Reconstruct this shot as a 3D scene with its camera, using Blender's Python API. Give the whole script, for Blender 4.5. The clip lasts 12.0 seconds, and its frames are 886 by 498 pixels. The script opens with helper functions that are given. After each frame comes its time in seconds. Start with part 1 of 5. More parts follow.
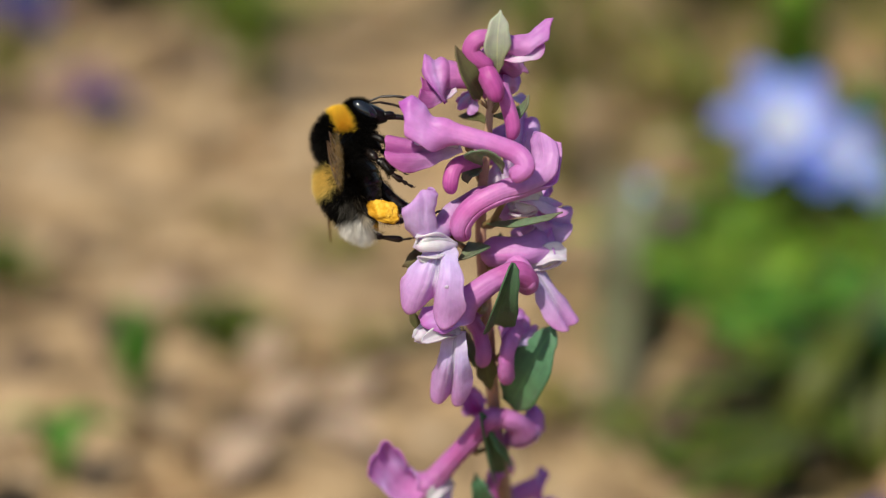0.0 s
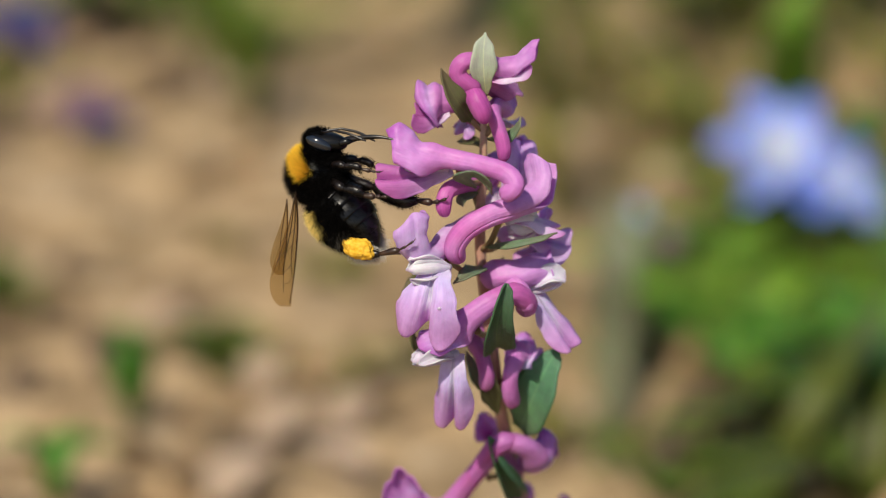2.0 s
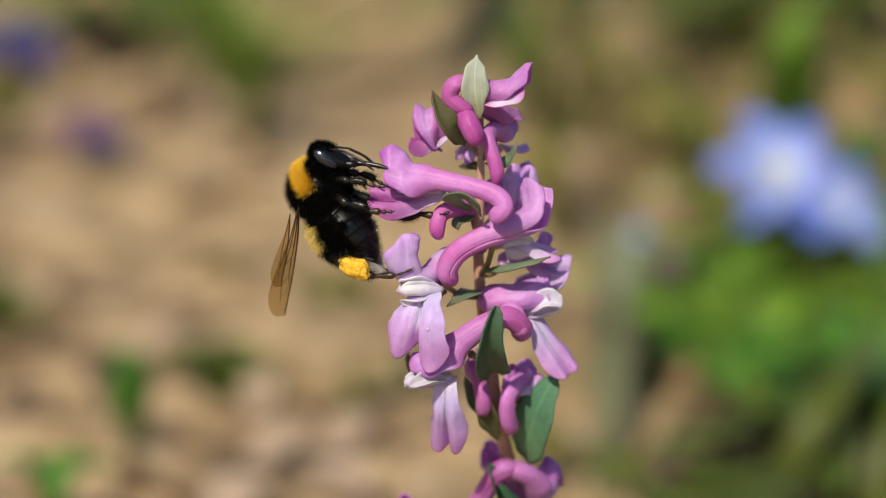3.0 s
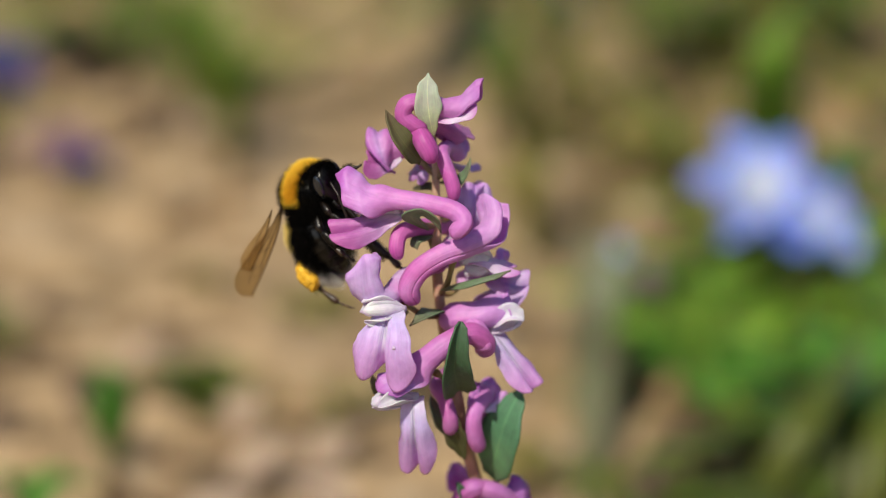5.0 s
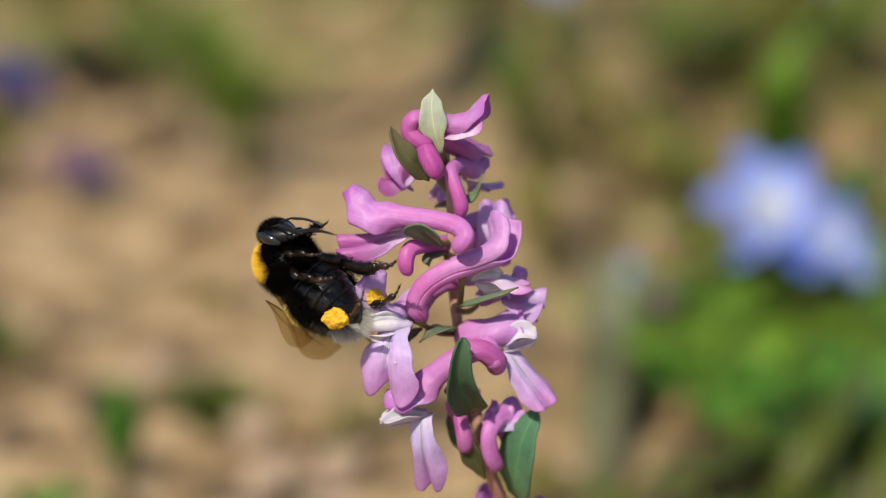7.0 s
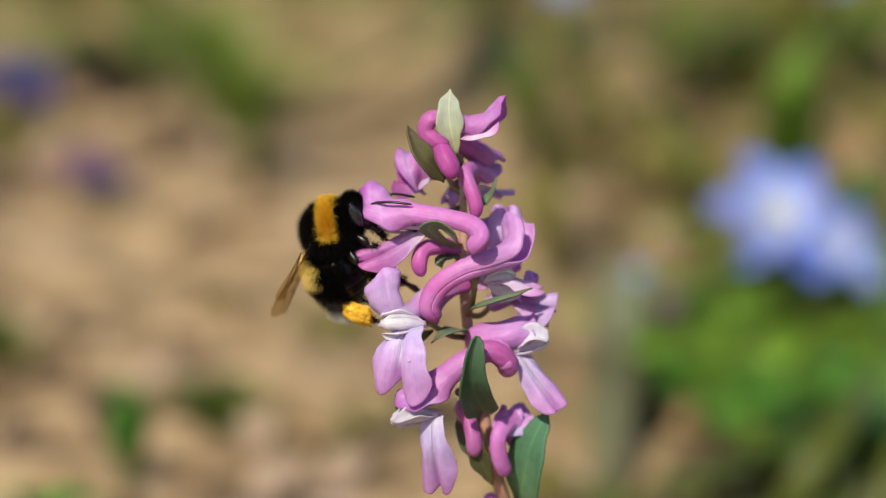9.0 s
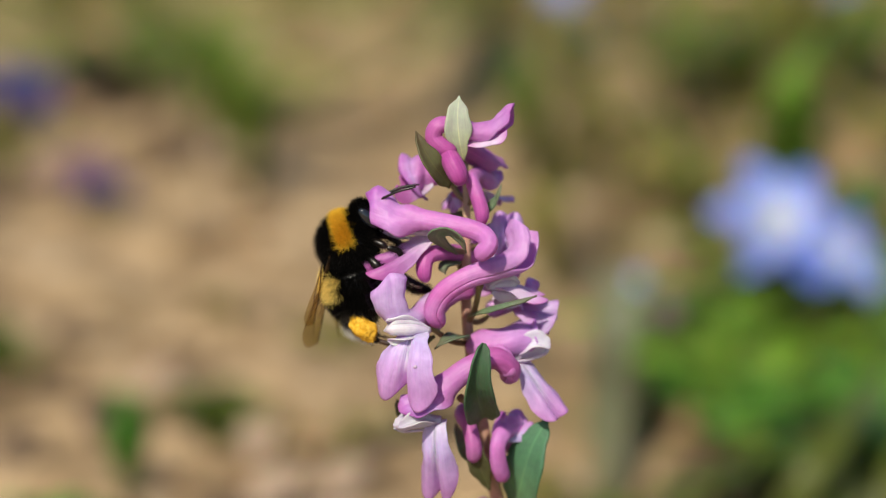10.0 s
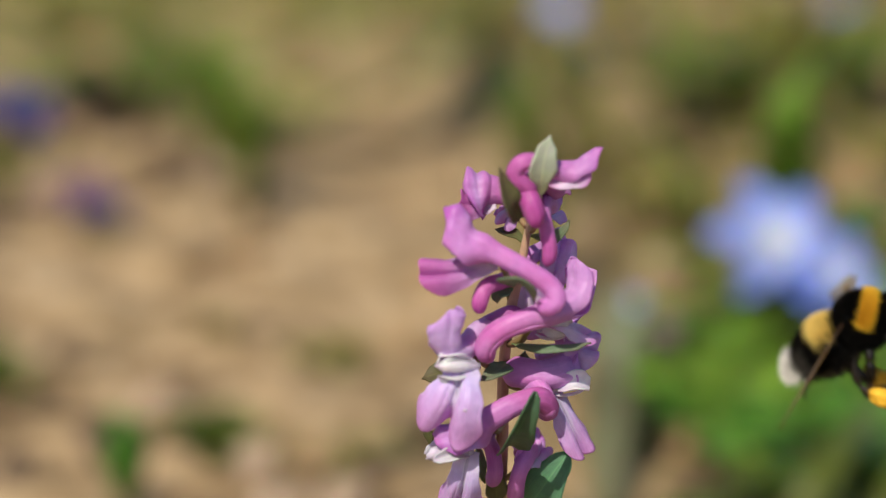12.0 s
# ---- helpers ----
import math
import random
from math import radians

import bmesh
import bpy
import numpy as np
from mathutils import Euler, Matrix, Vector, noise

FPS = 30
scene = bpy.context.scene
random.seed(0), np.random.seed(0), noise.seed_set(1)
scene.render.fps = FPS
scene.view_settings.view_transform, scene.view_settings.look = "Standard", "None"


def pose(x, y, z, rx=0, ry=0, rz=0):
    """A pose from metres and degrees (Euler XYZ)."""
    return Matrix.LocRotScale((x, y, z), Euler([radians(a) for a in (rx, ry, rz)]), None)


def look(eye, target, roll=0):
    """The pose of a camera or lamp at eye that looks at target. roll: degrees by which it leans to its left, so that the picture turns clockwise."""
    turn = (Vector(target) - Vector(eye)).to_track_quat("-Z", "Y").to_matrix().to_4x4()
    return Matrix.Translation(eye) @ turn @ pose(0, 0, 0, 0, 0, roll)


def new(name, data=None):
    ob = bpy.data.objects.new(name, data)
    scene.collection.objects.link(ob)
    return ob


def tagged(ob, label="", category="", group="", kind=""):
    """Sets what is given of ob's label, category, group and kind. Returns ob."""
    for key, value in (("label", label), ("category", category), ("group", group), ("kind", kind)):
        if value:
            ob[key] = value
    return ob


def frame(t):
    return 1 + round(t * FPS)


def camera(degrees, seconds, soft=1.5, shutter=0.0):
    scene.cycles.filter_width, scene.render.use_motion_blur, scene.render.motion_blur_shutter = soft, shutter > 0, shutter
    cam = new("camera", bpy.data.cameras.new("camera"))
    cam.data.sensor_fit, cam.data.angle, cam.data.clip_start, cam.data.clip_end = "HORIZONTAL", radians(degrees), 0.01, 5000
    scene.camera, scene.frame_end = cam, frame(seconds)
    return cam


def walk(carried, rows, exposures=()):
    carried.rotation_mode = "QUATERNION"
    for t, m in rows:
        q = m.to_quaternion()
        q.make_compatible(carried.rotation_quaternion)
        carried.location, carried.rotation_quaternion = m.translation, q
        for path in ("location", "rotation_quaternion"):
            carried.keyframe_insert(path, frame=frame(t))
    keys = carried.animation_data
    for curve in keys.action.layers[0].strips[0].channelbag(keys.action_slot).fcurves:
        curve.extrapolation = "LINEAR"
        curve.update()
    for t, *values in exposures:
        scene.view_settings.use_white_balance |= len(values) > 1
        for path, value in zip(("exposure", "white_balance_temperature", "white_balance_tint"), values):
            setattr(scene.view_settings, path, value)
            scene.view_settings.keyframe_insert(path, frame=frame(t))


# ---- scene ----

# ---------------------------------------------------------------- camera
VIEW = 0.350                      # distance from the lens to the flower spike
PITCH = 18.0
CENTRE = Vector((0.0, 0.0, 0.139))
EYE = CENTRE + Vector((0, -math.cos(radians(PITCH)), math.sin(radians(PITCH)))) * VIEW
LENS = 784 / math.tan(radians(10))

cam = camera(20, 12.0, soft=1.2, shutter=0.06)
cam.data.dof.use_dof = True
cam.data.dof.focus_distance = 0.3405
cam.data.dof.aperture_fstop = 8.4
cam.data.dof.aperture_blades = 9


def aim(pan, tilt, roll):
    """The hand-held camera: it stays at EYE and turns by small angles (degrees)."""
    base = look(EYE, CENTRE)
    return base @ pose(0, 0, 0, 0, pan, 0) @ pose(0, 0, 0, tilt, 0, 0) @ pose(0, 0, 0, 0, 0, roll)


# seconds, pan to the left, tilt up, roll (degrees)
AIM = [
    (0, 0.000, 0.000, 0.00),
    (0.5, -0.139, 0.237, 0.14),
    (1, -0.188, 0.573, 0.28),
    (1.5, -0.089, 0.582, 0.50),
    (2, -0.089, 0.524, 0.35),
    (2.5, -0.099, 0.849, 0.57),
    (3, -0.109, 1.027, 0.42),
    (5, -0.533, 1.401, 0.14),
    (5.5, -0.543, 1.746, 0.49),
    (6, -0.454, 1.954, 0.57),
    (6.5, -0.395, 1.677, 0.56),
    (7, -0.287, 1.815, 0.56),
    (9, -0.109, 1.904, 0.92),
    (9.5, -0.119, 2.081, 0.92),
    (10, -0.119, 2.082, 0.77),
    (10.5, -0.168, 2.111, 0.99),
    (11, -0.158, 2.259, 0.92),
    (11.5, -0.138, 2.387, 1.13),
    (12, -0.161, 2.556, 0.79),
]


def cam_at(t):
    for a, b in zip(AIM, AIM[1:]):
        if a[0] <= t <= b[0]:
            k = (t - a[0]) / (b[0] - a[0])
            return aim(*[p + (q - p) * k for p, q in zip(a[1:], b[1:])])
    return aim(*AIM[-1][1:])


walk(cam, [(r[0], aim(*r[1:])) for r in AIM])
HOME = cam_at(0.0)


def at(x, y, d=0.0):
    """A place near the spike: x, y in plan units across the view at rest, d in mm in front of the upright plane of the stem."""
    u, v = (x - 784) / LENS, (441 - y) / LENS
    slope = math.tan(radians(PITCH))
    k = max(0.0, min(1.0, (y - 620) / 280))
    d -= 13 * k * k * (3 - 2 * k)            # the foot of the spike leans away
    # depth in front of the view plane
    deep = (d / 1000 + v * VIEW * slope) / (1 + v * slope)
    r = VIEW - deep
    return HOME @ Vector((u * r, v * r, -r))


def out(x, y, h=0.0):
    """The place at height h on the ground that lies at x, y of the view at rest."""
    way = HOME.to_3x3() @ Vector(((x - 784) / LENS, (441 - y) / LENS, -1))
    return EYE + way * ((h - EYE.z) / way.z)


# ---------------------------------------------------------------- light
world = bpy.data.worlds.new("world")
scene.world = world
world.use_nodes = True
wn = world.node_tree.nodes
sky = wn.new("ShaderNodeTexSky")
sky.sky_type = 'NISHITA'
sky.sun_disc = False
SUN_EL, SUN_AZ = 48.0, 205.0      # azimuth: clockwise from north (+y); the light comes from behind the camera and its left
sky.sun_elevation, sky.sun_rotation = radians(SUN_EL), radians(SUN_AZ)
wn["Background"].inputs["Strength"].default_value = 0.09
world.node_tree.links.new(sky.outputs[0], wn["Background"].inputs["Color"])

sun = new("sun", bpy.data.lights.new("sun", 'SUN'))
sun.data.energy, sun.data.angle, sun.data.color = 4.3, radians(0.53), (1.0, 0.925, 0.76)
sun_from = Vector((math.sin(radians(SUN_AZ)) * math.cos(radians(SUN_EL)), math.cos(radians(SUN_AZ)) * math.cos(radians(SUN_EL)), math.sin(radians(SUN_EL))))
sun.matrix_world = look(sun_from * 3, (0, 0, 0))
scene.view_settings.exposure = 0.13


# ---------------------------------------------------------------- materials
def mat(name, rough=0.5):
    m = bpy.data.materials.new(name)
    m.use_nodes = True
    b = m.node_tree.nodes["Principled BSDF"]
    b.inputs["Roughness"].default_value = rough
    return m, m.node_tree.nodes, m.node_tree.links, b


def ramp(nodes, stops):
    n = nodes.new("ShaderNodeValToRGB")
    e = n.color_ramp.elements
    while len(e) < len(stops):
        e.new(0.5)
    for s, (p, c) in zip(e, stops):
        s.position, s.color = p, (*c, 1)
    return n


def noise_node(nodes, links, scale, detail=4, stretch=None, coord="Object"):
    tc = nodes.new("ShaderNodeTexCoord")
    mp = nodes.new("ShaderNodeMapping")
    links.new(tc.outputs[coord], mp.inputs[0])
    if stretch:
        mp.inputs["Scale"].default_value = stretch
    n = nodes.new("ShaderNodeTexNoise")
    n.inputs["Scale"].default_value, n.inputs["Detail"].default_value = scale, detail
    links.new(mp.outputs[0], n.inputs["Vector"])
    return n


def bump(nodes, links, b, height, strength, dist):
    n = nodes.new("ShaderNodeBump")
    n.inputs["Strength"].default_value, n.inputs["Distance"].default_value = strength, dist
    links.new(height, n.inputs["Height"])
    links.new(n.outputs[0], b.inputs["Normal"])


def mix_col(nodes, links, fac, a, b, mode='MIX'):
    n = nodes.new("ShaderNodeMix")
    n.data_type, n.blend_type = 'RGBA', mode
    for i, s in ((0, fac), (6, a), (7, b)):
        if isinstance(s, (int, float)):
            n.inputs[i].default_value = s
        elif isinstance(s, tuple):
            n.inputs[i].default_value = (*s, 1)
        else:
            links.new(s, n.inputs[i])
    return n.outputs[2]


def petal_mat(name, stops, through_col, thin=0.38, rough=0.42, across=None, island=False, spread=(0.88, 1.1), veins=0.5, mid=None, tinge=None):
    """Petal or leaf tissue: colour runs along its length (UV), with fine lengthwise veins, some light shines through."""
    m, n, l, b = mat(name, rough)
    uv = n.new("ShaderNodeUVMap")
    sep = n.new("ShaderNodeSeparateXYZ")
    l.new(uv.outputs[0], sep.inputs[0])
    blot = noise_node(n, l, 260, 3)
    wob = n.new("ShaderNodeMath")
    wob.operation = 'MULTIPLY_ADD'
    l.new(blot.outputs[0], wob.inputs[0])
    wob.inputs[1].default_value = 0.22
    l.new(sep.outputs[0], wob.inputs[2])
    off = n.new("ShaderNodeMath")
    off.operation = 'SUBTRACT'
    l.new(wob.outputs[0], off.inputs[0])
    off.inputs[1].default_value = 0.11
    r = ramp(n, stops)
    l.new(off.outputs[0], r.inputs[0])
    vein = noise_node(n, l, 1.0, 5, (2.2, 26, 1), "UV")
    vr = ramp(n, [(0.32, (0.78, 0.70, 0.80)), (0.68, (1.1, 1.12, 1.1))])
    l.new(vein.outputs[0], vr.inputs[0])
    col = mix_col(n, l, veins, r.outputs[0], vr.outputs[0], 'MULTIPLY')
    if tinge:
        wash = noise_node(n, l, 140, 2)
        wr = ramp(n, [(0.42, (0, 0, 0)), (0.62, (0.75, 0.75, 0.75))])
        l.new(wash.outputs[0], wr.inputs[0])
        col = mix_col(n, l, wr.outputs[0], col, tinge)
    mott = noise_node(n, l, 900, 4)
    mo = ramp(n, [(0.3, (0.88, 0.84, 0.9)), (0.7, (1.08, 1.1, 1.06))])
    l.new(mott.outputs[0], mo.inputs[0])
    col = mix_col(n, l, 0.7, col, mo.outputs[0], 'MULTIPLY')
    if across:
        # paler or darker midrib / margin
        ar = ramp(n, across)
        l.new(sep.outputs[1], ar.inputs[0])
        col = mix_col(n, l, 1.0, col, ar.outputs[0], 'MULTIPLY')
    if mid:
        # white nectar guide along the middle, with fine darker lines, fading towards the tip
        g1 = ramp(n, [(0.39, (0, 0, 0)), (0.46, (0.9, 0.9, 0.9)), (0.54, (0.9, 0.9, 0.9)), (0.61, (0, 0, 0))])
        l.new(sep.outputs[1], g1.inputs[0])
        g2 = ramp(n, [(0.35, (1, 1, 1)), (0.85, (0, 0, 0))])
        l.new(off.outputs[0], g2.inputs[0])
        lines = noise_node(n, l, 1.0, 3, (1.5, 60, 1), "UV")
        lr = ramp(n, [(0.42, (0.42, 0.35, 0.58)), (0.58, mid)])
        l.new(lines.outputs[0], lr.inputs[0])
        col = mix_col(n, l, mix_col(n, l, 1.0, g1.outputs[0], g2.outputs[0], 'MULTIPLY'), col, lr.outputs[0])
    info = n.new("ShaderNodeObjectInfo")
    hs = n.new("ShaderNodeHueSaturation")
    mr = n.new("ShaderNodeMapRange")
    mr.inputs[3].default_value, mr.inputs[4].default_value = spread
    geo = n.new("ShaderNodeNewGeometry")
    l.new(geo.outputs["Random Per Island"] if island else info.outputs["Random"], mr.inputs[0])
    l.new(mr.outputs[0], hs.inputs["Value"])
    l.new(col, hs.inputs["Color"])
    l.new(hs.outputs[0], b.inputs["Base Color"])
    b.inputs["Specular IOR Level"].default_value = 0.35
    b.inputs["Subsurface Weight"].default_value = 0.25
    b.inputs["Subsurface Radius"].default_value = (1.0, 0.5, 0.8)
    b.inputs["Subsurface Scale"].default_value = 0.0012
    relief = n.new("ShaderNodeMath")
    relief.operation = 'MULTIPLY_ADD'
    l.new(mott.outputs[0], relief.inputs[0])
    relief.inputs[1].default_value = 1.1
    l.new(vein.outputs[0], relief.inputs[2])
    bump(n, l, b, relief.outputs[0], 0.42, 0.00025)
    t = n.new("ShaderNodeBsdfTranslucent")
    tcol = mix_col(n, l, 1.0, hs.outputs[0], through_col, 'MULTIPLY')
    l.new(tcol, t.inputs[0])
    ms = n.new("ShaderNodeMixShader")
    ms.inputs[0].default_value = thin
    l.new(b.outputs[0], ms.inputs[1])
    l.new(t.outputs[0], ms.inputs[2])
    l.new(ms.outputs[0], n["Material Output"].inputs[0])
    return m


PINK, MAG = (0.74, 0.26, 0.64), (0.62, 0.125, 0.45)
M_TUBE = petal_mat("petal_spurred", [(0.0, MAG), (0.25, (0.66, 0.16, 0.51)), (0.5, PINK), (0.72, (0.72, 0.28, 0.67)), (0.85, (0.67, 0.45, 0.84)), (0.94, (0.60, 0.25, 0.69)), (1.0, (0.52, 0.14, 0.55))], (1.0, 0.75, 1.0), 0.36, veins=0.45, tinge=(0.68, 0.27, 0.68))
M_TUBEP = petal_mat("petal_spurred_pale", [(0.0, (0.72, 0.22, 0.60)), (0.4, (0.74, 0.29, 0.70)), (0.75, (0.70, 0.36, 0.80)), (1.0, (0.64, 0.28, 0.74))], (1.0, 0.8, 1.0), 0.34, veins=0.5, tinge=(0.70, 0.38, 0.80))
M_HOODP = petal_mat("petal_hood_lilac", [(0.0, (0.72, 0.22, 0.60)), (0.45, (0.72, 0.28, 0.70)), (0.62, (0.70, 0.46, 0.82)), (0.85, (0.72, 0.50, 0.86)), (1.0, (0.66, 0.36, 0.78))], (1.0, 0.85, 1.0), 0.36, veins=0.35, tinge=(0.74, 0.58, 0.88))
M_TUBER = petal_mat("petal_spurred_rose", [(0.0, (0.66, 0.15, 0.50)), (0.3, (0.72, 0.22, 0.60)), (0.55, (0.74, 0.28, 0.67)), (0.7, (0.70, 0.34, 0.74)), (0.85, (0.72, 0.42, 0.80)), (1.0, (0.66, 0.30, 0.72))], (1.0, 0.8, 1.0), 0.36, veins=0.4, tinge=(0.72, 0.36, 0.74))
M_BUD = petal_mat("petal_bud", [(0.0, (0.58, 0.10, 0.42)), (0.6, (0.66, 0.15, 0.52)), (1.0, (0.68, 0.30, 0.64))], (1.0, 0.75, 0.95), 0.32, veins=0.75, tinge=(0.70, 0.26, 0.60))
M_LIP = petal_mat("petal_lip", [(0.0, (0.76, 0.70, 0.86)), (0.3, (0.62, 0.50, 0.84)), (0.6, (0.68, 0.42, 0.80)), (1.0, (0.68, 0.32, 0.72))], (1.0, 0.85, 1.0), 0.30, 0.42, veins=0.3, mid=(0.80, 0.79, 0.86))
M_LIPP = petal_mat("petal_lip_pale", [(0.0, (0.74, 0.32, 0.66)), (0.3, (0.82, 0.66, 0.84)), (0.6, (0.80, 0.60, 0.84)), (1.0, (0.70, 0.28, 0.68))], (1.0, 0.85, 1.0), 0.30, 0.42, veins=0.3)
M_LIPM = petal_mat("petal_lip_magenta", [(0.0, (0.78, 0.66, 0.82)), (0.4, (0.60, 0.32, 0.64)), (0.7, (0.54, 0.17, 0.48)), (1.0, (0.56, 0.15, 0.46))], (1.0, 0.85, 1.0), 0.3, veins=0.4)
M_INNER = petal_mat("petal_inner_white", [(0.0, (0.72, 0.58, 0.76)), (0.4, (0.82, 0.80, 0.84)), (0.85, (0.84, 0.82, 0.84)), (1.0, (0.66, 0.56, 0.70))], (1, 1, 1), 0.3, tinge=(0.74, 0.66, 0.82))
M_TIP = petal_mat("petal_inner_tip", [(0.0, (0.6, 0.5, 0.6)), (0.5, (0.05, 0.01, 0.05)), (1.0, (0.02, 0.005, 0.02))], (1, 1, 1), 0.1)
RIB = [(0.0, (0.9, 0.9, 0.9)), (0.46, (1, 1, 1)), (0.5, (1.35, 1.3, 1.2)), (0.54, (1, 1, 1)), (1.0, (0.9, 0.9, 0.9))]
M_BRACT = petal_mat("bract_green", [(0.0, (0.22, 0.30, 0.12)), (0.6, (0.19, 0.29, 0.17)), (1.0, (0.24, 0.24, 0.15))], (0.9, 1.2, 0.4), 0.3, 0.5, RIB)
M_BRACTP = petal_mat("bract_pale", [(0.0, (0.74, 0.74, 0.40)), (0.5, (0.70, 0.76, 0.62)), (1.0, (0.72, 0.75, 0.68))], (1, 1.1, 0.7), 0.45, 0.4, RIB)
M_BRACTD = petal_mat("bract_dusky", [(0.0, (0.20, 0.22, 0.08)), (0.5, (0.16, 0.17, 0.07)), (1.0, (0.15, 0.12, 0.06))], (1, 1.0, 0.4), 0.38, 0.45, RIB)
M_LEAFD = petal_mat("leaf_folded", [(0.0, (0.12, 0.20, 0.08)), (0.5, (0.08, 0.17, 0.085)), (1.0, (0.075, 0.16, 0.08))], (0.8, 1.2, 0.4), 0.2, 0.45, RIB)
M_GREYG = petal_mat("leaf_grey_olive", [(0.0, (0.22, 0.21, 0.10)), (0.5, (0.25, 0.27, 0.16)), (1.0, (0.28, 0.31, 0.19))], (0.9, 1.0, 0.5), 0.35, 0.45, RIB)
M_LEAF = petal_mat("leaf_bluegreen", [(0.0, (0.19, 0.34, 0.14)), (0.5, (0.15, 0.34, 0.19)), (1.0, (0.13, 0.32, 0.18))], (0.8, 1.2, 0.5), 0.42, 0.45, RIB)
M_STEM = petal_mat("stem_tissue", [(0.0, (0.16, 0.19, 0.06)), (0.45, (0.17, 0.17, 0.07)), (0.62, (0.46, 0.27, 0.17)), (0.9, (0.62, 0.36, 0.26)), (1.0, (0.58, 0.42, 0.27))], (1, 0.8, 0.4), 0.12, 0.4)
M_PED = petal_mat("pedicel_tissue", [(0.0, (0.28, 0.17, 0.08)), (1.0, (0.36, 0.30, 0.12))], (1, 0.8, 0.4), 0.15, 0.4)
# background foliage
M_GRASS = petal_mat("grass_blade", [(0.0, (0.18, 0.19, 0.03)), (0.5, (0.14, 0.24, 0.022)), (1.0, (0.19, 0.27, 0.03))], (0.9, 1.1, 0.3), 0.4, 0.45, RIB, spread=(0.7, 1.25))
M_GLOSS = petal_mat("leaf_fresh", [(0.0, (0.15, 0.20, 0.03)), (0.5, (0.09, 0.25, 0.025)), (1.0, (0.11, 0.29, 0.035))], (0.9, 1.1, 0.3), 0.35, 0.38, RIB, spread=(0.7, 1.25))
M_OLIVE = petal_mat("leaf_olive", [(0.0, (0.28, 0.25, 0.06)), (1.0, (0.31, 0.31, 0.065))], (1, 1.0, 0.3), 0.4, 0.5, RIB, spread=(0.6, 1.2))
M_BRIGHT = petal_mat("leaf_bright", [(0.0, (0.24, 0.29, 0.035)), (0.5, (0.19, 0.36, 0.04)), (1.0, (0.24, 0.42, 0.055))], (0.9, 1.1, 0.3), 0.35, 0.4, RIB, spread=(0.8, 1.2))
# dark green; at the lower right it paints in the shade between leaves
M_DEEP_SHADE = petal_mat("leaf_deep_green_and_shade", [(0.0, (0.11, 0.11, 0.018)), (1.0, (0.11, 0.18, 0.018))], (0.9, 1.1, 0.3), 0.3, 0.45, RIB, spread=(0.7, 1.25))
# dead-leaf brown, also laid on the soil as painted shade
M_ROT_SHADE = petal_mat("litter_and_shade", [(0.0, (0.075, 0.046, 0.03)), (1.0, (0.12, 0.075, 0.05))], (1, 0.8, 0.5), 0.1, 0.7, RIB)
M_PALE = petal_mat("bleached_leaf", [(0.0, (0.46, 0.34, 0.23)), (1.0, (0.60, 0.46, 0.33))], (1, 0.85, 0.6), 0.12, 0.75, RIB)
M_BLUE = petal_mat("tepal_blue", [(0.0, (0.88, 0.90, 0.96)), (0.26, (0.66, 0.72, 0.95)), (0.48, (0.28, 0.38, 0.88)), (1.0, (0.16, 0.25, 0.82))], (0.8, 0.9, 1.1), 0.35)
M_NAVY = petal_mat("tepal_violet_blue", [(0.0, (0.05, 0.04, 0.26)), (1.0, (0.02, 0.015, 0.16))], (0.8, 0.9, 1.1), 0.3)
M_VIOLET = petal_mat("petal_violet", [(0.0, (0.30, 0.10, 0.13)), (1.0, (0.13, 0.07, 0.20))], (1, 0.8, 1.1), 0.3)
M_DRY = petal_mat("dead_leaf", [(0.0, (0.34, 0.21, 0.10)), (0.5, (0.48, 0.33, 0.17)), (1.0, (0.40, 0.27, 0.13))], (1, 0.8, 0.5), 0.15, 0.7, RIB, True, (0.65, 1.2))
M_STRAW = petal_mat("dry_straw", [(0.0, (0.42, 0.31, 0.15)), (1.0, (0.56, 0.45, 0.26))], (1, 0.9, 0.6), 0.12, 0.6, None, True, (0.6, 1.3))
M_FARGRASS = petal_mat("grass_far", [(0.0, (0.30, 0.27, 0.08)), (1.0, (0.34, 0.34, 0.08))], (1, 1.0, 0.3), 0.4, 0.5, None, True, (0.5, 1.3))


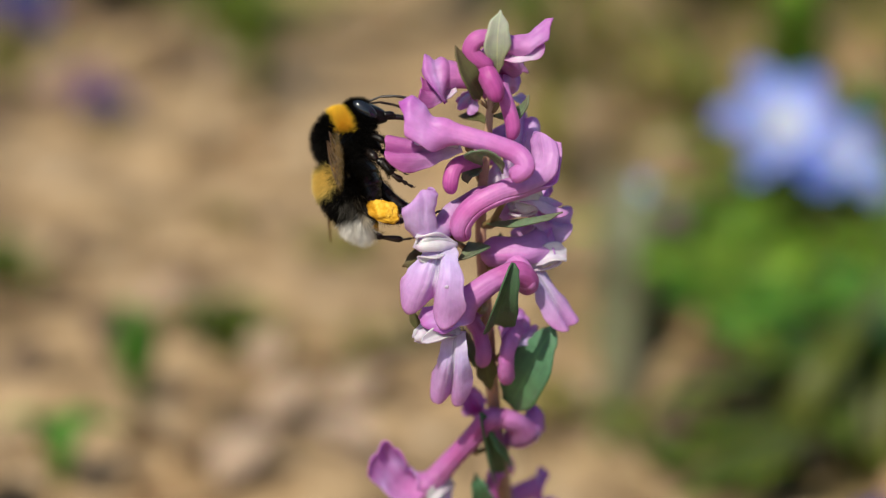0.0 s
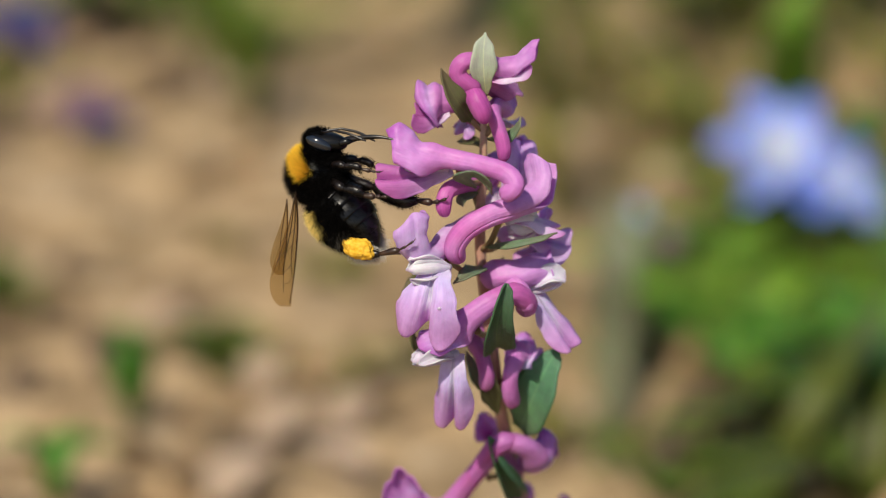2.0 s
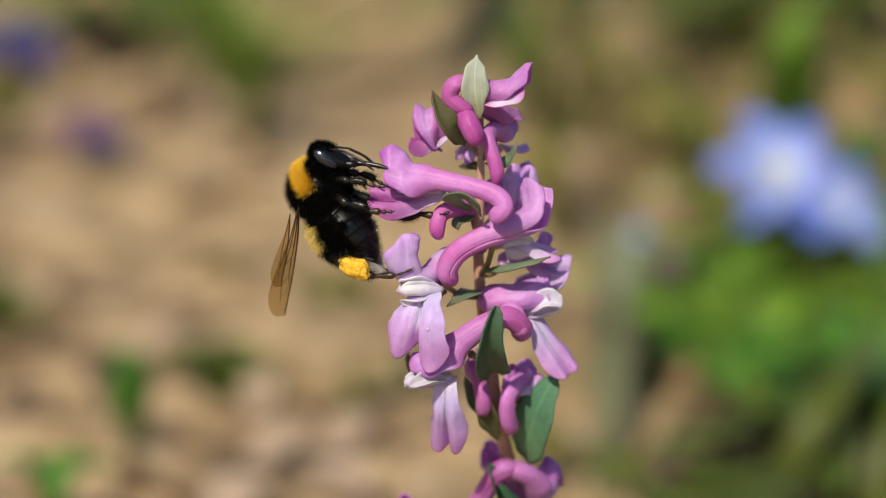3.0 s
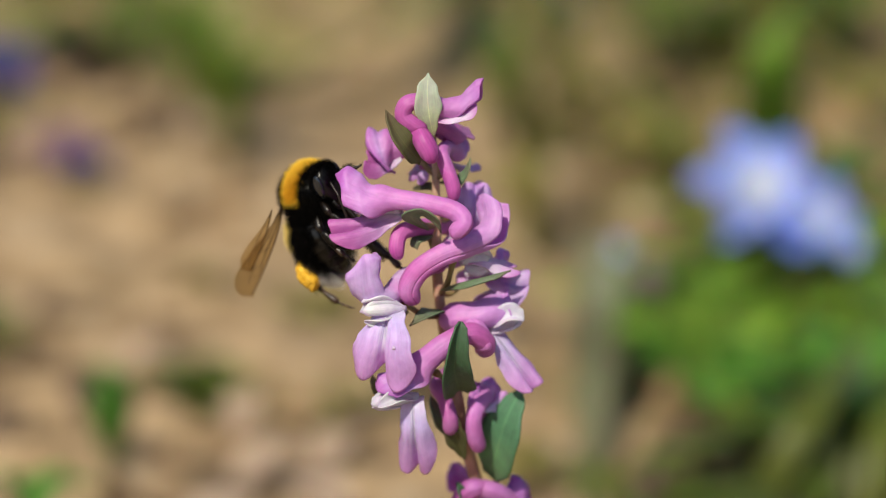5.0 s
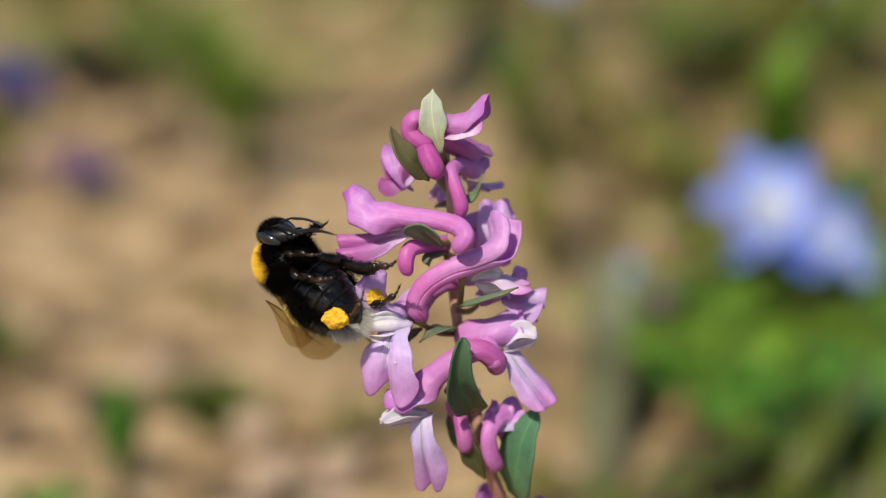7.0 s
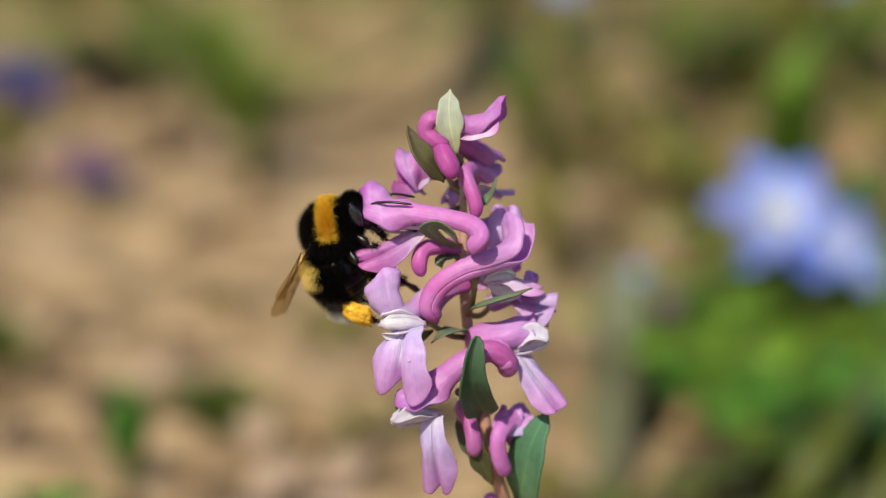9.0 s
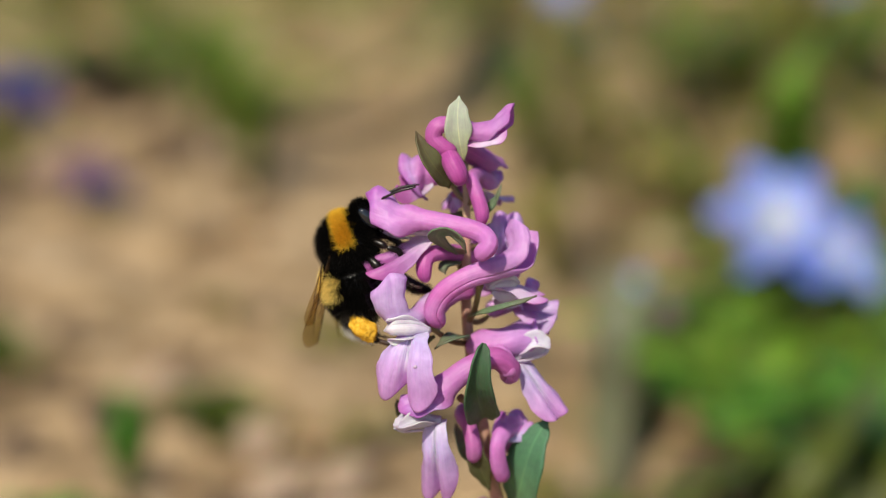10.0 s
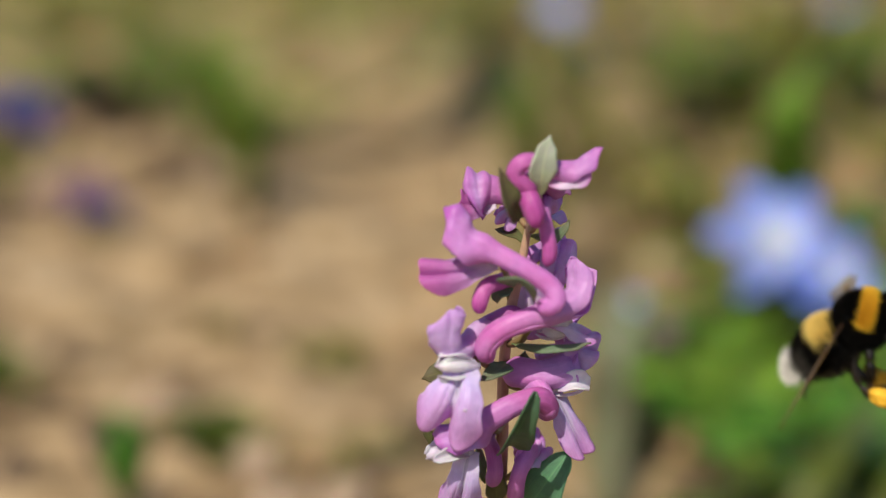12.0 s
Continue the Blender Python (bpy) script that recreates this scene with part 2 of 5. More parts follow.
def soil_mat():
    m, n, l, b = mat("sandy_soil", 0.95)
    big = noise_node(n, l, 26, 3)
    mid = noise_node(n, l, 45, 5)
    fine = noise_node(n, l, 600, 4)
    r1 = ramp(n, [(0.3, (0.18, 0.115, 0.055)), (0.5, (0.44, 0.305, 0.17)), (0.7, (0.64, 0.47, 0.29))])
    l.new(mid.outputs[0], r1.inputs[0])
    r2 = ramp(n, [(0.36, (0.68, 0.66, 0.60)), (0.6, (1.05, 1.03, 0.99))])
    l.new(big.outputs[0], r2.inputs[0])
    r3 = ramp(n, [(0.3, (0.6, 0.6, 0.6)), (0.7, (1.2, 1.2, 1.2))])
    l.new(fine.outputs[0], r3.inputs[0])
    c = mix_col(n, l, 1.0, r1.outputs[0], r2.outputs[0], 'MULTIPLY')
    c = mix_col(n, l, 0.7, c, r3.outputs[0], 'MULTIPLY')
    # right of the spike: dark brown soil with leaf shade painted in; moss in patches farther off
    tc = n.new("ShaderNodeTexCoord")
    sep = n.new("ShaderNodeSeparateXYZ")
    l.new(tc.outputs["Object"], sep.inputs[0])
    patch = noise_node(n, l, 16, 4)
    # the patches lose their order with the distance
    wide = noise_node(n, l, 1.1, 5)
    far = n.new("ShaderNodeVectorMath")
    far.operation = 'LENGTH'
    l.new(tc.outputs["Object"], far.inputs[0])
    grow = n.new("ShaderNodeMapRange")
    grow.inputs[1].default_value, grow.inputs[2].default_value = 1.3, 5.0
    grow.inputs[3].default_value, grow.inputs[4].default_value = 0.0, 40.0
    l.new(far.outputs["Value"], grow.inputs[0])
    mid0 = n.new("ShaderNodeMath")
    mid0.operation = 'SUBTRACT'
    l.new(wide.outputs[0], mid0.inputs[0])
    mid0.inputs[1].default_value = 0.5
    stray = n.new("ShaderNodeMath")
    stray.operation = 'MULTIPLY'
    l.new(mid0.outputs[0], stray.inputs[0])
    l.new(grow.outputs[0], stray.inputs[1])

    def soft(src, lo, hi, wobble):
        add = n.new("ShaderNodeMath")
        add.operation = 'MULTIPLY_ADD'
        l.new(patch.outputs[0], add.inputs[0])
        add.inputs[1].default_value = wobble
        both = n.new("ShaderNodeMath")
        l.new(src, both.inputs[0])
        l.new(stray.outputs[0], both.inputs[1])
        l.new(both.outputs[0], add.inputs[2])
        r = n.new("ShaderNodeMapRange")
        r.interpolation_type = 'SMOOTHSTEP'
        r.inputs[1].default_value, r.inputs[2].default_value = lo, hi
        l.new(add.outputs[0], r.inputs[0])
        return r.outputs[0]
    shaded_soil = ramp(n, [(0.32, (0.06, 0.040, 0.015)), (0.5, (0.19, 0.135, 0.052)), (0.68, (0.32, 0.23, 0.10))])
    l.new(mid.outputs[0], shaded_soil.inputs[0])
    moss = ramp(n, [(0.3, (0.13, 0.13, 0.025)), (0.7, (0.30, 0.29, 0.06))])
    l.new(mid.outputs[0], moss.inputs[0])
    c = mix_col(n, l, soft(sep.outputs[1], 1.35, 1.75, 1.2), c, moss.outputs[0])
    c = mix_col(n, l, soft(sep.outputs[0], 0.125, 0.19, 0.22), c, shaded_soil.outputs[0])
    l.new(c, b.inputs["Base Color"])
    bump(n, l, b, fine.outputs[0], 0.8, 0.002)
    return m


def plain_mat(name, dark, light, scale, rough, bump_mm=0.02, spec=0.5, coat=0.0):
    m, n, l, b = mat(name, rough)
    k = noise_node(n, l, scale, 4)
    r = ramp(n, [(0.3, dark), (0.7, light)])
    l.new(k.outputs[0], r.inputs[0])
    l.new(r.outputs[0], b.inputs["Base Color"])
    b.inputs["Specular IOR Level"].default_value = spec
    b.inputs["Coat Weight"].default_value = coat
    bump(n, l, b, k.outputs[0], 0.5, bump_mm / 1000)
    return m


def fur_mat(name, root, tip, rough=0.55, spread=(0.65, 1.3), spec=0.12):
    """Hair: each hair differs a little, root to tip along the UV."""
    m, n, l, b = mat(name, rough)
    uv = n.new("ShaderNodeUVMap")
    sep = n.new("ShaderNodeSeparateXYZ")
    l.new(uv.outputs[0], sep.inputs[0])
    r = ramp(n, [(0.0, root), (1.0, tip)])
    l.new(sep.outputs[0], r.inputs[0])
    geo = n.new("ShaderNodeNewGeometry")
    mr = n.new("ShaderNodeMapRange")
    mr.inputs[3].default_value, mr.inputs[4].default_value = spread
    l.new(geo.outputs["Random Per Island"], mr.inputs[0])
    hs = n.new("ShaderNodeHueSaturation")
    l.new(mr.outputs[0], hs.inputs["Value"])
    l.new(r.outputs[0], hs.inputs["Color"])
    l.new(hs.outputs[0], b.inputs["Base Color"])
    b.inputs["Specular IOR Level"].default_value = spec
    return m


M_SOIL = soil_mat()
M_STONE = plain_mat("pale_pebble", (0.34, 0.25, 0.155), (0.50, 0.38, 0.25), 160, 0.85, 0.3)
M_TWIG = plain_mat("twig_bark", (0.06, 0.04, 0.025), (0.16, 0.11, 0.07), 500, 0.85, 0.3)
M_CHITIN = plain_mat("black_chitin", (0.002, 0.002, 0.002), (0.006, 0.005, 0.005), 3000, 0.30, 0.01, 0.4)
M_EYE = plain_mat("compound_eye", (0.006, 0.008, 0.012), (0.012, 0.015, 0.022), 9000, 0.14, 0.004, 0.6, 0.4)
M_LEG = plain_mat("leg_chitin", (0.004, 0.003, 0.003), (0.016, 0.009, 0.006), 900, 0.35, 0.02)
M_TARSUS = plain_mat("tarsus_brown", (0.010, 0.006, 0.004), (0.05, 0.024, 0.013), 900, 0.4, 0.02)
M_POLLEN = plain_mat("packed_pollen", (0.58, 0.29, 0.012), (0.82, 0.50, 0.06), 1500, 0.85, 0.25, 0.15)
M_VEIN = plain_mat("wing_vein", (0.05, 0.025, 0.01), (0.09, 0.045, 0.02), 900, 0.4)
F_BLACK = fur_mat("fur_black", (0.001, 0.001, 0.001), (0.0028, 0.0023, 0.002), 0.65, (0.3, 2.6), 0.04)
F_SMOKE = fur_mat("fur_smoky", (0.003, 0.003, 0.003), (0.11, 0.095, 0.075), 0.5, (0.4, 1.5), 0.3)
F_YELLOW = fur_mat("fur_yellow", (0.70, 0.36, 0.015), (0.92, 0.60, 0.06))
F_LEMON = fur_mat("fur_lemon", (0.62, 0.40, 0.06), (0.88, 0.68, 0.22))
F_WHITE = fur_mat("fur_white", (0.30, 0.28, 0.25), (0.80, 0.77, 0.72))


def wing_mat():
    m, n, l, b = mat("wing_membrane", 0.20)
    k = noise_node(n, l, 500, 3)
    r = ramp(n, [(0.3, (0.42, 0.25, 0.08)), (0.7, (0.66, 0.46, 0.20))])
    l.new(k.outputs[0], r.inputs[0])
    l.new(r.outputs[0], b.inputs["Base Color"])
    b.inputs["Specular IOR Level"].default_value = 1.0
    fold = noise_node(n, l, 1.0, 2, (1.5, 9, 1), "UV")
    bump(n, l, b, fold.outputs[0], 1.0, 0.0022)
    t = n.new("ShaderNodeBsdfTransparent")
    t.inputs[0].default_value = (0.84, 0.70, 0.46, 1)
    ms = n.new("ShaderNodeMixShader")
    ms.inputs[0].default_value = 0.27
    l.new(t.outputs[0], ms.inputs[1])
    l.new(b.outputs[0], ms.inputs[2])
    l.new(ms.outputs[0], n["Material Output"].inputs[0])
    return m


M_WING = wing_mat()


# ---------------------------------------------------------------- mesh helpers
def part(name, bm, material, parent=None, label=""):
    me = bpy.data.meshes.new(name)
    bm.normal_update()
    bm.to_mesh(me)
    bm.free()
    for p in me.polygons:
        p.use_smooth = True
    me.materials.append(material)
    ob = new(name, me)
    if parent is not None:
        ob.parent = parent
    if label:
        tagged(ob, label)
    return ob


def solid(ob, thick):
    s = ob.modifiers.new("thickness", 'SOLIDIFY')
    s.thickness, s.offset = thick, 0
    return ob


def lerp(a, b, k):
    return a + (b - a) * k


def smooth(a, b, x):
    k = max(0.0, min(1.0, (x - a) / (b - a)))
    return k * k * (3 - 2 * k)


def table(stops, s):
    """Piecewise smooth value: stops are (s, value)."""
    for (a, p), (b, q) in zip(stops, stops[1:]):
        if s <= b:
            return lerp(p, q, smooth(a, b, s) if b > a else 1)
    return stops[-1][1]


def spline(pts, n):
    """n + 1 points evenly along a smooth curve through pts."""
    p = [Vector(q) for q in pts]
    p = [p[0] * 2 - p[1]] + p + [p[-1] * 2 - p[-2]]
    dense = []
    for i in range(1, len(p) - 2):
        a, b, c, d = p[i - 1:i + 3]
        for j in range(24):
            t = j / 24
            dense.append(0.5 * ((2 * b) + (c - a) * t + (2 * a - 5 * b + 4 * c - d) * t * t + (3 * b - a - 3 * c + d) * t ** 3))
    dense.append(p[-2])
    length = [0.0]
    for a, b in zip(dense, dense[1:]):
        length.append(length[-1] + (b - a).length)
    res, k = [], 0
    for i in range(n + 1):
        want = length[-1] * i / n
        while k < len(length) - 2 and length[k + 1] < want:
            k += 1
        span = length[k + 1] - length[k]
        res.append(dense[k].lerp(dense[k + 1], (want - length[k]) / span if span else 0))
    return res


def frames(path, up):
    """Tangent, side and up at every point of the path."""
    res = []
    for i, p in enumerate(path):
        t = (path[min(i + 1, len(path) - 1)] - path[max(i - 1, 0)]).normalized()
        s = t.cross(up)
        if s.length < 1e-4:
            s = t.cross(Vector((0.3, 0.2, 0.9)))
        s.normalize()
        u = s.cross(t).normalized()
        res.append((t, s, u))
        up = u * 0.6 + up * 0.4
    return res


def grid(bm, rows, uvs, closed=False):
    """Quads between rows of points, with UVs."""
    layer = bm.loops.layers.uv.verify()
    vs = [[bm.verts.new(p) for p in r] for r in rows]
    n = len(rows[0])
    for i in range(len(rows) - 1):
        for j in range(n if closed else n - 1):
            k = (j + 1) % n
            f = bm.faces.new((vs[i][j], vs[i][k], vs[i + 1][k], vs[i + 1][j]))
            for lp, (a, b) in zip(f.loops, ((i, j), (i, j + 1), (i + 1, j + 1), (i + 1, j))):
                lp[layer].uv = uvs(a / (len(rows) - 1), b / (n if closed else n - 1))
    return vs


def tube(bm, pts, radii, sides=10, n=24, cap=True, flat=1.0, up=Vector((0.1, -1, 0.2))):
    path = spline(pts, n)
    fr = frames(path, up)
    rows = []
    for i, (p, (t, s, u)) in enumerate(zip(path, fr)):
        r = table(radii, i / n)
        rows.append([p + s * (math.cos(2 * math.pi * j / sides) * r) + u * (math.sin(2 * math.pi * j / sides) * r * flat) for j in range(sides)])
    vs = grid(bm, rows, lambda a, b: (a, b), True)
    if cap:
        for ring, rev in ((vs[0], True), (vs[-1], False)):
            bm.faces.new(list(reversed(ring)) if rev else ring)
    return path


def sheet(bm, pts, up, width, curl=0.0, notch=0.0, wave=0.0, ns=18, nt=12, phase=0.0, profile=None, twist=0.0):
    """A leaf- or petal-like blade along pts. width: stops of half width; curl: how far the margins rise (share of the width)."""
    path = spline(pts, ns)
    fr = frames(path, up)
    rows = []
    for i in range(ns + 1):
        s = i / ns
        t, sd, u = fr[i]
        row = []
        for j in range(nt + 1):
            k = 2 * j / nt - 1
            w = table(width, s)
            back = notch * smooth(0.6, 1.0, s) * math.exp(-(k / 0.28) ** 2)
            back += 0.9 * w * smooth(0.75, 1.0, s) * (k * k) * (0.35 if notch else 0.0)
            rise = curl * w * (abs(k) ** 1.7 if curl > 0 else k * k)
            rise += wave * w * math.sin(9 * s + phase + 2.5 * k) * abs(k) ** 1.5
            row.append(path[i] + sd * (w * k * math.cos(twist * s)) + u * (rise + w * k * math.sin(twist * s)) - t * back)
        rows.append(row)
    grid(bm, rows, lambda a, b: (a, b))
    return path


# ---------------------------------------------------------------- ground
def build_ground():
    bm = bmesh.new()
    n_ang = 160
    rad = []
    r = 0.012
    while r < 60:
        rad.append(r)
        r *= 1.06 if r < 3 else 1.35
    rows = []
    for r in rad:
        row = []
        for j in range(n_ang):
            a = 2 * math.pi * j / n_ang
            x, y = math.cos(a) * r, 0.35 + math.sin(a) * r
            h = 0.010 * noise.noise((x * 7, y * 7, 1.3)) + 0.009 * noise.noise((x * 26, y * 26, 4.1)) + 0.004 * noise.noise((x * 80, y * 80, 2.2))
            row.append(Vector((x, y, h * min(1.0, 3 / max(r, 0.01)))))
        rows.append(row)
    vs = grid(bm, rows, lambda a, b: (a, b), True)
    bm.faces.new(vs[0])
    return tagged(part("ground", bm, M_SOIL), "bare sandy brown spring soil with crumbs", "ground", kind="structure")


def ground_height(x, y):
    return 0.010 * noise.noise((x * 7, y * 7, 1.3)) + 0.009 * noise.noise((x * 26, y * 26, 4.1)) + 0.004 * noise.noise((x * 80, y * 80, 2.2))


ground = build_ground()


# ---------------------------------------------------------------- the flowering spike
MM = 0.001
TOCAM = (EYE - CENTRE).normalized()
UP = Vector((0, 0, 1))
RIGHT = Vector((1, 0, 0))


def way(r, u, c):
    """A direction: right, up, towards the viewer."""
    return (RIGHT * r + HOME.to_3x3() @ Vector((0, u, 0)) + TOCAM * c).normalized()


plant = new("corydalis_plant")
tagged(plant, "pink-purple corydalis spike in full bloom growing from sandy soil", "flower")


def upper_petal(flower, pts, up, r, hood, flare, material=None, opening=0.60, wrap=1.5, seed=0, slant=0.9, crest=1.0):
    """The spurred upper petal: a hollow spur and tube that opens below into a hood. The keel of the hood dips behind the throat, swells and rounds
    off at the front; its margins turn outward and are wavy."""
    bm = bmesh.new()
    ns, na = 64, 40
    r *= 0.86
    path = spline(pts, ns)
    # the frame runs from the hood back to the spur, so that the slit always lies below
    fr = [(-t, -sd, u) for t, sd, u in reversed(frames(path[::-1], up))]
    rows = []
    for i in range(ns + 1):
        s = i / ns
        t, sd, u = fr[i]
        rad = table([(0, 0.86), (0.12, 0.95), (0.35, 0.90), (0.58, 1.0), (0.80, lerp(1, hood, 0.85)), (0.92, hood), (1.0, hood * 0.97)], s) * r
        if s < 0.09:
            rad *= math.sqrt(max(0.02, 1 - (1 - s / 0.09) ** 2))
        end = smooth(opening, max(opening + 0.12, 0.9), s)
        rim = smooth(0.88, 1.0, s)
        keel = crest * end * table([(0.0, 0.0), (0.66, 0.0), (0.77, -0.26), (0.87, 0.16), (0.95, 0.22), (1.0, -0.12)], s)
        fm = lerp(math.pi, wrap, end)
        row = []
        for j in range(na + 1):
            k = 2 * j / na - 1
            a = k * fm
            edge = abs(k) ** 3
            rr = rad * (1 + 0.09 * noise.noise((s * 5, k * 1.6, seed * 3.7)) + 0.035 * math.cos(3 * a + 0.6) + 0.018 * math.cos(7 * a) + keel * math.exp(-(k / 0.5) ** 2))
            rr *= 1 + flare * (0.75 * edge * end + 0.20 * rim) + 0.11 * end * math.sin(5.5 * k + s * 15 + seed * 1.7) * max(edge, rim * 0.6)
            # two lengthwise folds beside the keel of the hood, and one furrow on the tube
            rr -= rad * (0.13 * end * (math.exp(-((k - 0.42) / 0.12) ** 2) + math.exp(-((k + 0.42) / 0.12) ** 2)) + 0.03 * (1 - end) * math.exp(-((k - 0.30) / 0.10) ** 2) * smooth(0.15, 0.3, s))
            wide = lerp(0.93, 0.84, end)
            back = rad * (slant * abs(k) ** 1.9 + 0.2 * edge) * smooth(opening, 1.01, s) - rad * 0.12 * rim * math.cos(7 * k + seed)
            row.append(path[i] + sd * (math.sin(a) * rr * wide) + u * (math.cos(a) * rr - rad * 0.3 * end) - t * back)
        rows.append(row)
    grid(bm, rows, lambda a, b: (a, b))
    ob = part("upper_petal", bm, material or M_TUBE, flower)
    return solid(ob, 0.20 * MM)


def lower_petal(flower, pts, up, w, notch=0.2, curl=0.35, seed=0, neck=0.2, material=None, skew=0.0):
    """The lip: a narrow claw that widens to a blade of two rounded lobes, with a raised groove along its middle and drooping, wavy margins."""
    bm = bmesh.new()
    ns, na = 34, 32
    fine = 200
    path = spline(pts, fine)
    fr = frames(path, up)
    rows = []
    for i in range(ns + 1):
        s = i / ns
        row = []
        for j in range(na + 1):
            k = 2 * j / na - 1
            cut = notch * math.exp(-(k / 0.24) ** 2) + 0.34 * abs(k) ** 4.0 * smooth(0.3, 1.0, s) + skew * k * smooth(0.4, 1.0, s)
            e = min(1.0, max(0.0, s * (1 - cut * smooth(0.25, 1.0, s))))
            q = min(fine, int(e * fine + 0.5))
            t, sd, u = fr[q]
            hw = w * table([(0, 0.8 * neck), (0.22, lerp(neck, 1, 0.2)), (0.48, 0.76), (0.8, 1.0), (1.0, 1.10)], e)
            full = smooth(0.1, 0.5, e)
            dome = 0.20 * hw * full * math.sin(math.pi * min(1, abs(k))) ** 2
            rise = -curl * hw * k * k * full - 0.34 * hw * full * math.exp(-(k / 0.11) ** 2) + dome
            rise += 0.09 * hw * math.exp(-(k / 0.3) ** 2) * math.cos(k * 34) * full * (1 - smooth(0.5, 0.9, e))
            rise += 0.11 * hw * abs(k) ** 2 * math.sin(8 * e + 3.1 * k + seed * 2.3) * full + 0.08 * hw * noise.noise((e * 3, k * 2, seed * 1.9))
            row.append(path[q] + (path[min(q + 1, fine)] - path[q]) * (e * fine - q) + sd * (hw * k) + u * rise)
        rows.append(row)
    grid(bm, rows, lambda a, b: (a, b))
    return solid(part("lower_petal", bm, material or M_LIP, flower), 0.18 * MM)


def inner_petals(flower, base, tip, up, w, beak=False):
    """The two white inner petals, joined at their dark tip, each with a folded crest."""
    ax = (tip - base)
    side = ax.cross(up).normalized()
    u = side.cross(ax).normalized()
    bm = bmesh.new()
    tube(bm, [base, base + ax * 0.5 + u * w * 0.25, tip], [(0, 0.35 * w), (0.5, 0.55 * w), (0.85, 0.5 * w), (1, 0.12 * w)], 12, 16, up=u, flat=1.2)
    pod = part("inner_petal", bm, M_INNER, flower, "white inner petals closed to a beak")
    for sg in (-1, 1):
        bm = bmesh.new()
        o = side * (sg * 0.5 * w)
        sheet(bm, [base + ax * 0.15 + o, base + ax * 0.55 + o * 1.9 + u * 0.3 * w, base + ax * 0.95 + o * 1.7 - u * 0.1 * w], u * 0.7 + side * sg, [(0, 0.2 * w), (0.25, 0.42 * w), (0.6, 0.56 * w), (0.88, 0.40 * w), (1, 0.10 * w)], 0.95, 0, 0.14, 24, 12)
        solid(part("inner_petal_crest", bm, M_INNER, flower), 0.18 * MM)
    w = min(w, 1.5 * MM)
    for lift, bow in ((0.35, 0.6), (-0.55, 0.8)):
        bm = bmesh.new()
        tube(bm, [base + u * (lift * w), base + ax * 0.3 + u * (lift * 1.3 * w) + side * (bow * w), base + ax * 0.75 + u * (lift * 1.2 * w) + side * (bow * w), tip + u * (lift * 0.4 * w)],
             [(0, 0.14 * w), (0.3, 0.24 * w), (0.7, 0.24 * w), (1, 0.10 * w)], 10, 20, up=u, flat=0.6)
        part("inner_petal_margin", bm, M_INNER, flower)
    if not beak:
        return
    bm = bmesh.new()
    tube(bm, [tip - ax * 0.12, tip + ax * 0.02, tip + ax * 0.06], [(0, 0.3 * w), (0.6, 0.25 * w), (1, 0.05 * w)], 10, 6, up=u)
    part("inner_petal_tip", bm, M_TIP, pod, "dark purple beak tip")


def pedicel(flower, a, b, sag=0.8):
    bm = bmesh.new()
    tube(bm, [a, (a + b) / 2 - UP * sag * MM, b], [(0, 0.45 * MM), (0.8, 0.42 * MM), (1, 0.6 * MM)], 8, 10)
    part("pedicel", bm, M_PED, flower)


def bloom(label, petal, up, r, hood=1.7, flare=0.5, lip=None, lip_up=None, lip_w=4.0, inner=None, inner_w=1.6, stalk=None, wrap=1.5, material=None, opening=0.6, seed=0, notch=0.2, curl=0.35, neck=0.2, lip_mat=None, beak=False, slant=0.9, crest=1.0, skew=0.0):
    """One flower of the spike: lists of places from at()."""
    f = new("floret")
    f.parent = plant
    tagged(f, label)
    upper_petal(f, [at(*p) for p in petal], up, r * MM, hood, flare, material, opening, wrap, seed, slant, crest)
    if lip:
        lower_petal(f, [at(*p) for p in lip], lip_up, lip_w * MM, notch, curl, seed, neck, lip_mat, skew)
    if inner:
        inner_petals(f, at(*inner[0]), at(*inner[1]), up, inner_w * MM, beak)
    if stalk:
        pedicel(f, at(*stalk[0]), at(*stalk[1]))
    return f


def bract(name, pts, up, w, material, label, curl=0.25, wave=0.05, shape=None, seed=0, twist=0.0):
    bm = bmesh.new()
    sheet(bm, [at(*p) for p in pts], up, [(s, k * w * MM) for s, k in (shape or [(0, 0.12), (0.2, 0.5), (0.5, 1.0), (0.8, 0.72), (1.0, 0.03)])], curl, 0, wave, 20, 10, seed, None, twist)
    return solid(part(name, bm, material, plant, label), 0.25 * MM)


# stem, from the soil to the tip
stem_line = [(962, 2120, 0), (940, 1500, 0), (912, 1050, 0), (892, 860, 0), (876, 740, 0), (868, 650, 0), (862, 560, 0), (852, 450, 0), (852, 350, 0), (862, 260, 0), (868, 180, 0), (872, 110, 0)]
bm = bmesh.new()
tube(bm, [at(*p) for p in stem_line], [(0, 1.5 * MM), (0.5, 1.25 * MM), (0.75, 0.95 * MM), (0.9, 0.75 * MM), (1, 0.4 * MM)], 14, 70)
part("stem", bm, M_STEM, plant, "smooth stem, green below and reddish above")

